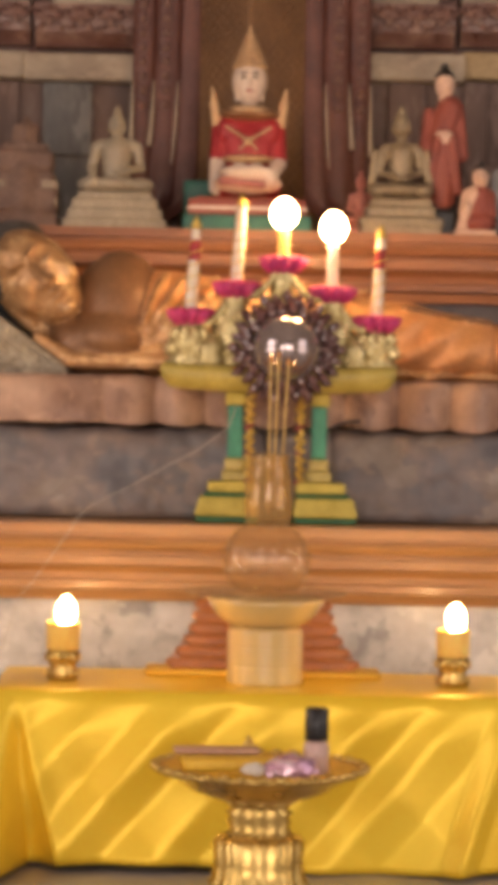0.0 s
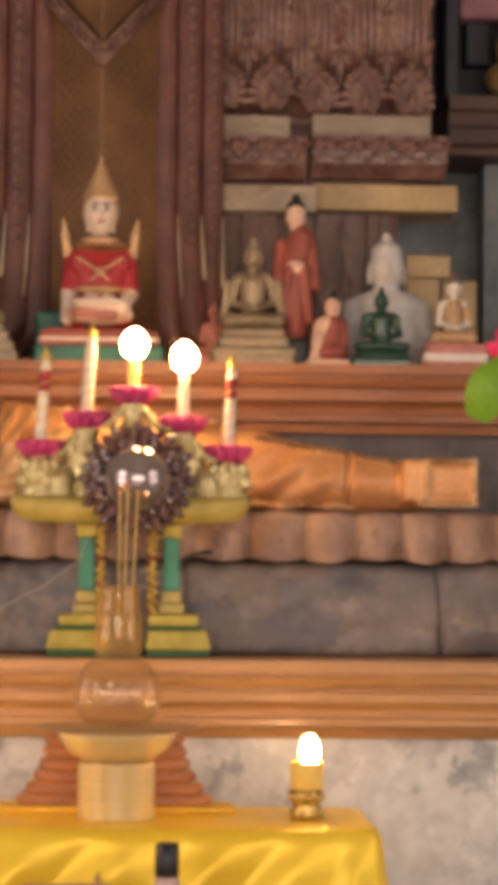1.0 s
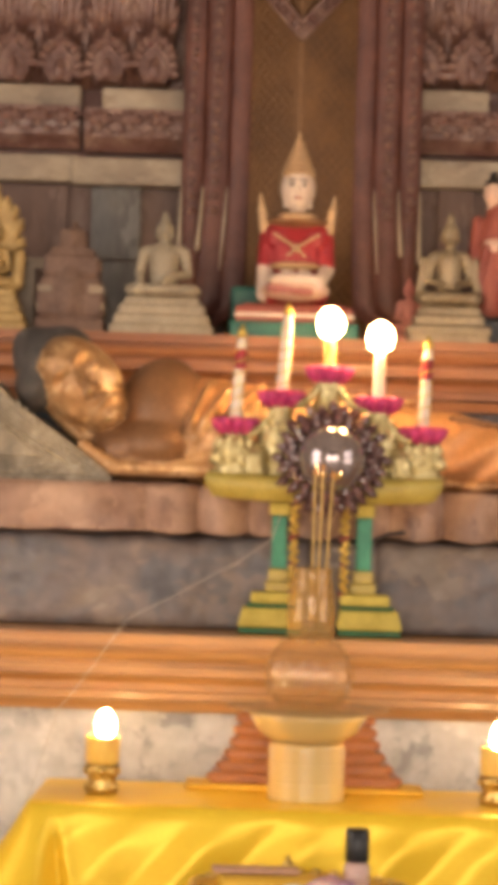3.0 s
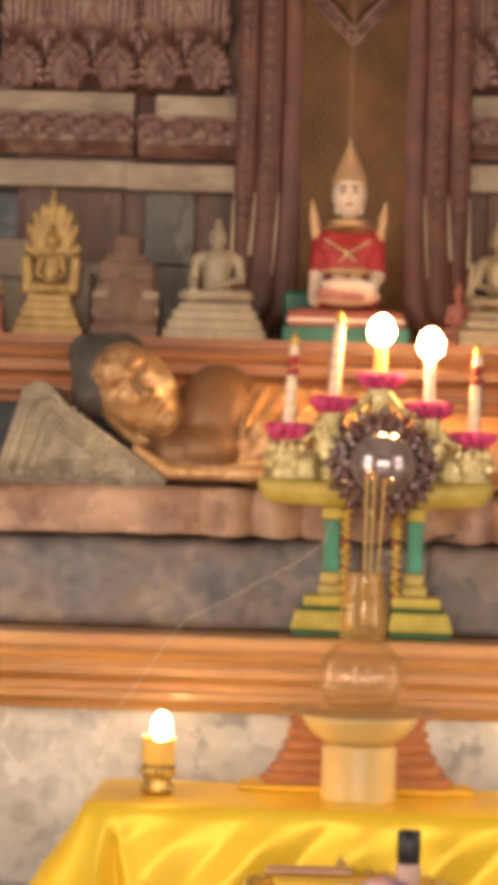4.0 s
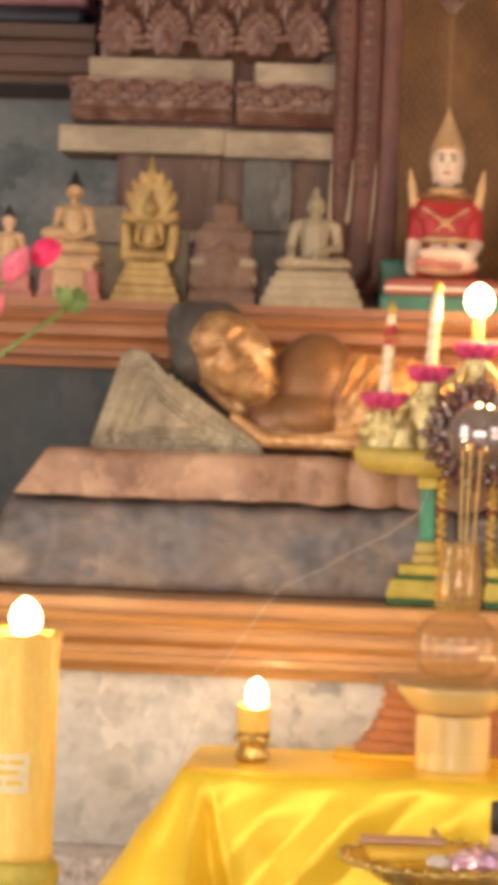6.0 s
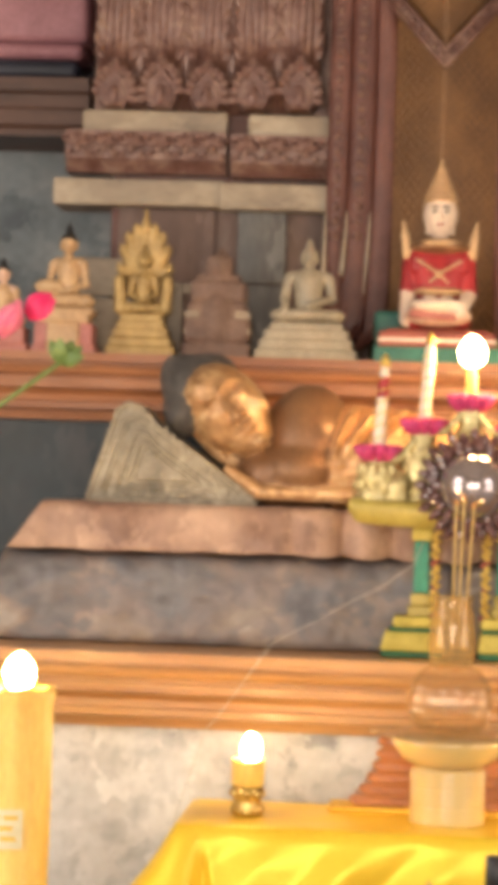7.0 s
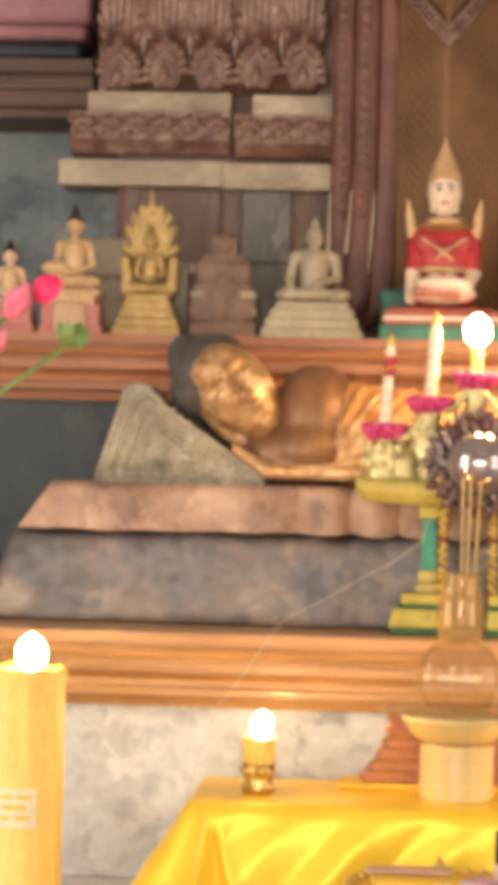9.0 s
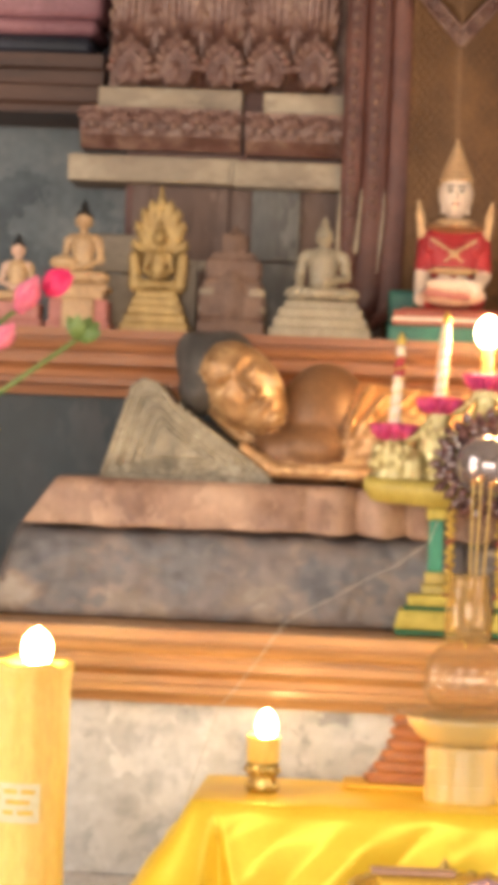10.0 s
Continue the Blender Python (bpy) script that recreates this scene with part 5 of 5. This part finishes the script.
    md = o.modifiers.new("thickness", "SOLIDIFY")
    md.thickness, md.offset = .0016, 1
    return o


cloth()
TT = TZ + .006
# mat and stepped stand at the back of the table
solid("table_mat", box(bmesh.new(), -.163, .222, .228, .322, TT, TT + .010, .004), "ochre", "flat yellow padded mat on the tablecloth", "mat")
tier = thing("stepped_stand", .029, .275, TT + .0105, "red-brown glazed stepped stand behind a glass vase", "stand")
for k in range(6):
    hw = .149 - .0090 * k - .010 * math.sin(math.pi * k / 5)
    z = .0192 * k
    bm = run(bmesh.new(), [(-.0405, z), (-.042, z + .004), (-.042, z + .013), (-.0400, z + .0188), (.040, z + .0188), (.042, z + .004), (.040, z)], -hw, hw)
    part("tier", bm, "terracotta", tier)
    for side in (-1, 1):
        part("knob", ball(bmesh.new(), (side * (hw + .001), -.030, z + .010), (.008, .008, .008), u=8, v=6), "terracotta", tier, "", True)

# the vase with incense
vase = thing("incense_vase", .031, .150, TT, "tall amber and clear glass vase holding three incense sticks", "vase")
base_p = part("pedestal", lathe(bmesh.new(), [(.059, 0), (.061, .002), (.061, .003), (.061, .027), (.061, .0285), (.0600, .0295), (.0600, .0305), (.061, .0315), (.061, .033), (.061, .058), (.061, .0585), (.0602, .0595), (.0602, .0605), (.061, .0615), (.061, .063), (.061, .084), (.061, .086), (.057, .090)], 48), "creamglass", vase, "amber glass drum with ridges", True)
part("bowl", lathe(bmesh.new(), [(.050, .0905), (.066, .096), (.080, .108), (.092, .128), (.095, .136), (.088, .136), (.078, .116), (.05, .104)], 48), "creamglass", vase, "flared amber glass bowl", True)
part("plate", lathe(bmesh.new(), [(.02, .1365), (.10, .1385), (.128, .142), (.129, .1445), (.10, .1425), (.02, .141)], 56, lobes=28, amp=.02), "glass", vase, "thin clear glass plate", True)
bulb = part("bulb", lathe(bmesh.new(), [(.030, .145), (.046, .147), (.060, .160), (.067, .182), (.068, .202), (.061, .226), (.047, .244), (.034, .2515), (.0325, .2515), (.045, .2425), (.0585, .225), (.0650, .202), (.0640, .182), (.057, .162), (.043, .150), (.010, .149)], 72, lobes=12, amp=.09), "amberglass", vase, "ribbed clear glass bulb", True)
part("neck", lathe(bmesh.new(), [(.034, .2525), (.0365, .262), (.0385, .285), (.037, .315), (.033, .340), (.030, .352), (.032, .362), (.0305, .364), (.0275, .352), (.0300, .338), (.0340, .314), (.0355, .285), (.0335, .264), (.010, .258)], 48, lobes=8, amp=.03), "amber", vase, "pale amber glass neck", True)
for k, (x, l, zt) in enumerate(((.000, .000, .512), (.011, .001, .520), (.024, .004, .508))):
    st = part("incense_stick", tube(bmesh.new(), [(x * .75, 0, .28), (x + l, -.004 * k, zt)], .0019, 6), "incense", vase, "thin tan incense stick")
    part("ash_tip", ball(bmesh.new(), (x + l, -.004 * k, zt + .002), (.0035, .0035, .005), u=8, v=6), "orange", st, "", True)


def votive(x, y):
    v = thing("votive_candle", x, y, TT, "lit yellow candle in a gold-patterned glass cup on the tablecloth", "candle", "candles on the table")
    cup = part("cup", lathe(bmesh.new(), [(.021, 0), (.025, .003), (.0235, .012), (.0205, .020), (.0225, .026), (.0255, .036), (.0258, .045), (.024, .045)], 32, lobes=16, amp=.07), "brass", v, "shiny gold-patterned cup", True)
    for k in range(8):
        a = 2 * math.pi * k / 8
        part("facet", ball(bmesh.new(), (.0252 * math.cos(a), .0252 * math.sin(a), .035), (.005, .005, .007), u=8, v=6), "brass", cup, "", True)
        part("facet", ball(bmesh.new(), (.0235 * math.cos(a + .4), .0235 * math.sin(a + .4), .010), (.005, .005, .006), u=8, v=6), "brass", cup, "", True)
    wax = part("wax", lathe(bmesh.new(), [(.024, .0455), (.0262, .050), (.0266, .080), (.0276, .087), (.026, .090), (.020, .087), (.004, .086)], 32), "wax", v, "glowing yellow wax", True)
    bm = flame_mesh(.030, .046)
    bmesh.ops.transform(bm, matrix=Matrix.Translation((.004, 0, .085)), verts=bm.verts)
    part("flame", bm, "flame", wax, "bright candle flame", True)
    return v


vl = votive(-.290, .150)
copy_thing(vl, pose(.331, .160, TT))

# ---- gold tray on a foot, on the floor before the table ----
tray = thing("offering_tray", .021, -.25, 0, "shiny gold footed offering tray standing on the floor", "tray")
part("foot", lathe(bmesh.new(), [(.080, .0605), (.082, .063), (.078, .066), (.075, .069), (.0735, .070), (.072, .073), (.066, .085), (.070, .092), (.064, .100), (.061, .120), (.063, .150), (.058, .157), (.050, .160)], 64, lobes=16, amp=.09), "brass", tray, "ribbed gold foot", True)
part("stem", lathe(bmesh.new(), [(.048, .1605), (.040, .170), (.044, .178), (.040, .186), (.046, .192), (.038, .198), (.044, .205), (.055, .210)], 48, lobes=12, amp=.12), "brass", tray, "beaded gold stem", True)
dish = part("dish", lathe(bmesh.new(), [(.055, .2105), (.075, .217), (.098, .226), (.110, .236), (.128, .246), (.150, .252), (.153, .257), (.148, .259), (.125, .252), (.100, .243), (.02, .240)], 72, lobes=24, amp=.03), "brass", tray, "shallow gold dish", True)
for k in range(36):
    a = 2 * math.pi * k / 36
    part("rim_bead", ball(bmesh.new(), (.150 * math.cos(a), .150 * math.sin(a), .2585), (.008, .008, .005), u=8, v=6), "brass", dish, "", True)
# things in the tray
bm = bmesh.new()
box(bm, -.072, .062, -.05, .03, 0, .018, .005)
solid("yellow_packet", bm, "ochre", "flat orange-yellow folded packet lying in a gold tray", "packet", (-.022, -.235, .253), 6, smooth=True)
solid("brown_box", box(bmesh.new(), -.062, .062, -.02, .02, 0, .007, .002), "kraft", "thin brown cardboard strip on a yellow packet", "box", (-.042, -.222, .2725), 3)


def crumple(name, w, d, h, m, label, at, rz, seed):
    bm = bmesh.new()
    bmesh.ops.create_icosphere(bm, subdivisions=3, radius=1)
    for v in bm.verts:
        p = v.co.copy()
        k = 1 + .28 * noise.noise(p * 2.3 + Vector((seed, 0, 0))) + .12 * noise.noise(p * 5 + Vector((0, seed, 0)))
        v.co = Vector((p.x * w * k, p.y * d * k, max(-.6, p.z) * h * k))
    return solid(name, bm, m, label, "wrapper", at, rz)


crumple("foil_wrapper", .040, .024, .018, "lilac", "crumpled shiny lilac and pink foil wrapper in a tray", (.062, -.315, .264), 12, 2.0)
crumple("foil_wrapper", .022, .016, .010, "white", "crumpled pale foil wrapper beside a small bottle", (.014, -.31, .260), -20, 5.0)
bottle = thing("small_bottle", .100, -.262, .250, "small pale pink bottle with a black cap in a tray", "bottle")
part("body", lathe(bmesh.new(), [(.014, 0), (.0185, .003), (.0185, .040), (.016, .046), (.012, .048)], 28), "bottlepink", bottle, "pale pink glass body", True)
part("cap", lathe(bmesh.new(), [(.0165, .0485), (.0172, .050), (.0168, .092), (.015, .094), (.001, .0945)], 40), "black", bottle, "glossy black cap", True)
solid("brass_bell", lathe(bmesh.new(), [(.012, 0), (.010, .006), (.006, .014), (.002, .020), (.0005, .024)], 16), "brass", "tiny bright gold bell among the offerings", "bell", (.004, -.200, .2725), smooth=True)

# ---- big yellow candle on its stand ----
pc = thing("pillar_candle", -.646, -.03, 0, "thick yellow pillar candle burning on a dull gold stand", "candle")
part("stand", lathe(bmesh.new(), [(.080, .0605), (.080, .07), (.072, .078), (.070, .15), (.074, .165), (.074, .18), (.066, .188), (.058, .19)], 40, lobes=20, amp=.03), "mustard", pc, "dull gold ribbed stand", True)
bm = bmesh.new()
rows = []
for k in range(26):
    z = .1905 + .352 * k / 25
    row = []
    for i in range(56):
        a = 2 * math.pi * i / 56
        r = .0620 * (1 + .018 * math.cos(14 * a + .6 * math.sin(z * 30)) + .02 * noise.noise(Vector((2 * math.cos(a), 2 * math.sin(a), z * 14))))
        zz = z
        if k >= 24:
            r *= 1.06
            zz += .006 * noise.noise(Vector((3 * math.cos(a), 3 * math.sin(a), 9)))
        row.append(bm.verts.new((r * math.cos(a), r * math.sin(a), zz)))
    rows.append(row)
rows.append([bm.verts.new((v.co.x * .78, v.co.y * .78, .534)) for v in rows[-1]])
for a, b in zip(rows, rows[1:]):
    for i in range(56):
        j = (i + 1) % 56
        bm.faces.new((a[i], a[j], b[j], b[i]))
bm.faces.new(rows[0]), bm.faces.new(rows[-1])
body = part("wax", bm, "wax", pc, "ribbed glowing yellow wax", True)
bm = flame_mesh(.046, .058)
bmesh.ops.transform(bm, matrix=Matrix.Translation((.008, 0, .534)), verts=bm.verts)
part("flame", bm, "flame", body, "bright candle flame", True)
lab = bmesh.new()
g = [[lab.verts.new((.0655 * math.sin(a), -.0655 * math.cos(a), z)) for a in [-.52 + 1.0 * i / 10 for i in range(11)]] for z in (.298, .358)]
for i in range(10):
    lab.faces.new((g[0][i], g[0][i + 1], g[1][i + 1], g[1][i]))
label_ob = part("label", lab, "paper", body, "pale paper label")
for a0, a1, z0, z1 in ((-.40, -.06, .342, .349), (.03, .36, .342, .349), (-.32, .24, .326, .333), (-.40, -.14, .310, .317), (-.04, .32, .310, .317)):
    bm = bmesh.new()
    g = [[bm.verts.new((.0662 * math.sin(a), -.0662 * math.cos(a), z)) for a in (a0, (a0 + a1) / 2, a1)] for z in (z0, z1)]
    for i in range(2):
        bm.faces.new((g[0][i], g[0][i + 1], g[1][i + 1], g[1][i]))
    part("print_bar", bm, "ochre", label_ob)

# ---- lotus bouquets at the ends of the ledge ----


def petal_bm(w, h, curl):
    bm = bmesh.new()
    rows = []
    for k in range(7):
        u = k / 6
        wid = w * math.sin(math.pi * min(.97, u * .85 + .12)) ** .8
        rows.append([bm.verts.new((wid * v, curl * math.sin(math.pi * u) + .25 * wid * v * v - wid * .1, h * u)) for v in (-1, -.5, 0, .5, 1)])
    for a, b in zip(rows, rows[1:]):
        for i in range(4):
            bm.faces.new((a[i], a[i + 1], b[i + 1], b[i]))
    return bm


def lotus_bud(parent, at, r, mname, tilt, n=9):
    for k in range(n):
        bm = petal_bm(r * .52, r * 2.0, -r * .62)
        bmesh.ops.transform(bm, matrix=Matrix.Translation(at) @ Euler((radians(tilt[0]), radians(tilt[1]), 0)).to_matrix().to_4x4() @ Matrix.Rotation(2 * math.pi * k / n, 4, "Z") @ Matrix.Translation((0, r * (.10 + .05 * (k % 2)), 0)), verts=bm.verts)
        p = part("petal", bm, mname, parent, "", True)
        md = p.modifiers.new("thickness", "SOLIDIFY")
        md.thickness = .0012


bq = thing("lotus_bouquet", -.99, .52, CZ, "pink lotus buds with green stems in a brass vase", "flowers")
part("vase", lathe(bmesh.new(), [(.05, 0), (.055, .01), (.03, .03), (.035, .06), (.055, .12), (.05, .18), (.03, .22), (.045, .26), (.035, .26)], 32), "brass", bq, "brass flower vase", True)
off = Vector((-.99, .52, CZ))


def stem(parent, pts, r=.0045):
    part("stem", tube(bmesh.new(), [Vector(p) - off for p in pts], r, 7), "stemgreen", parent, "pale green flower stem", True)


stem(bq, [(-.99, .52, .80), (-.90, .50, .90), (-.79, .48, .978), (-.655, .46, 1.075)])
stem(bq, [(-.99, .52, .80), (-.94, .50, .98), (-.82, .48, 1.05)])
stem(bq, [(-.99, .52, .80), (-.90, .50, 1.02), (-.765, .47, 1.125)])
lotus_bud(bq, Vector((-.770, .45, 1.112)) - off, .036, "lotuspink", (12, 30), 12)
lotus_bud(bq, Vector((-.815, .47, 1.045)) - off, .030, "lotuspink", (10, 40))
for k in range(2):
    bm = petal_bm(.022, .058, -.012)
    bmesh.ops.transform(bm, matrix=Matrix.Translation(Vector((-.728, .465, 1.150)) - off) @ Matrix.Rotation(radians(48 + 12 * k), 4, "Y") @ Matrix.Rotation(.5 * (k - 1), 4, "Z"), verts=bm.verts)
    part("petal", bm, "hotpink", bq, "open hot pink petal", True)
for k in range(5):
    bm = petal_bm(.012, .045, -.008)
    bmesh.ops.transform(bm, matrix=Matrix.Translation(Vector((-.660, .455, 1.068)) - off) @ Euler((.4 * math.sin(k * 2), radians(10 + 26 * k - 40), 0)).to_matrix().to_4x4(), verts=bm.verts)
    part("leaf", bm, "stemgreen", bq, "pointed dull green leaf", True)

bq2 = thing("lotus_bouquet", .90, .52, CZ, "hot pink lotus with a broad green leaf in a brass vase", "flowers")
off = Vector((.90, .52, CZ))
part("vase", lathe(bmesh.new(), [(.05, 0), (.055, .01), (.03, .03), (.035, .06), (.055, .12), (.05, .18), (.03, .22), (.045, .26), (.035, .26)], 32), "brass", bq2, "brass flower vase", True)
stem(bq2, [(.90, .52, .80), (.82, .50, .98), (.725, .48, 1.10)])
stem(bq2, [(.90, .52, .80), (.78, .49, .93), (.69, .46, 1.0)])
for k in range(4):
    bm = petal_bm(.024, .070, -.014)
    bmesh.ops.transform(bm, matrix=Matrix.Translation(Vector((.722, .455, 1.085)) - off) @ Matrix.Rotation(radians(-66 + 26 * k), 4, "Y") @ Matrix.Rotation(.6 * (k - 1), 4, "Z"), verts=bm.verts)
    part("petal", bm, "hotpink", bq2, "open hot pink petal", True)
bm = petal_bm(.040, .118, -.020)
bmesh.ops.transform(bm, matrix=Matrix.Translation(Vector((.640, .445, .982)) - off) @ Matrix.Rotation(radians(22), 4, "Y"), verts=bm.verts)
part("leaf", bm, "leaf", bq2, "broad bright green leaf", True)

# ---- white thread from the candle stand over the ledge ----
bm = bmesh.new()
tube(bm, [(-.020, .578, .778), (-.035, .566, .735), (-.095, .560, .690), (-.14, .545, .668), (-.20, .50, .632), (-.255, .45, .605), (-.275, .418, .592), (-.290, .412, .572), (-.325, .414, .520), (-.360, .418, .470), (-.385, .425, .440), (-.43, .44, .30), (-.46, .45, .16), (-.47, .44, .132)], .0010, 5)
solid("white_thread", bm, "thread", "thin white thread hanging from the candle stand over the ledge", "thread", smooth=True)
bm = bmesh.new()
tube(bm, [(.20, .640, .752), (.17, .640, .748), (.145, .640, .735), (.128, .640, .705), (.124, .640, .66), (.130, .640, .61), (.150, .635, .576), (.20, .63, .5745)], .0035, 6)
solid("dark_cable", bm, "cable", "thin dark cable looping down beside the candle stand", "cable", smooth=True)
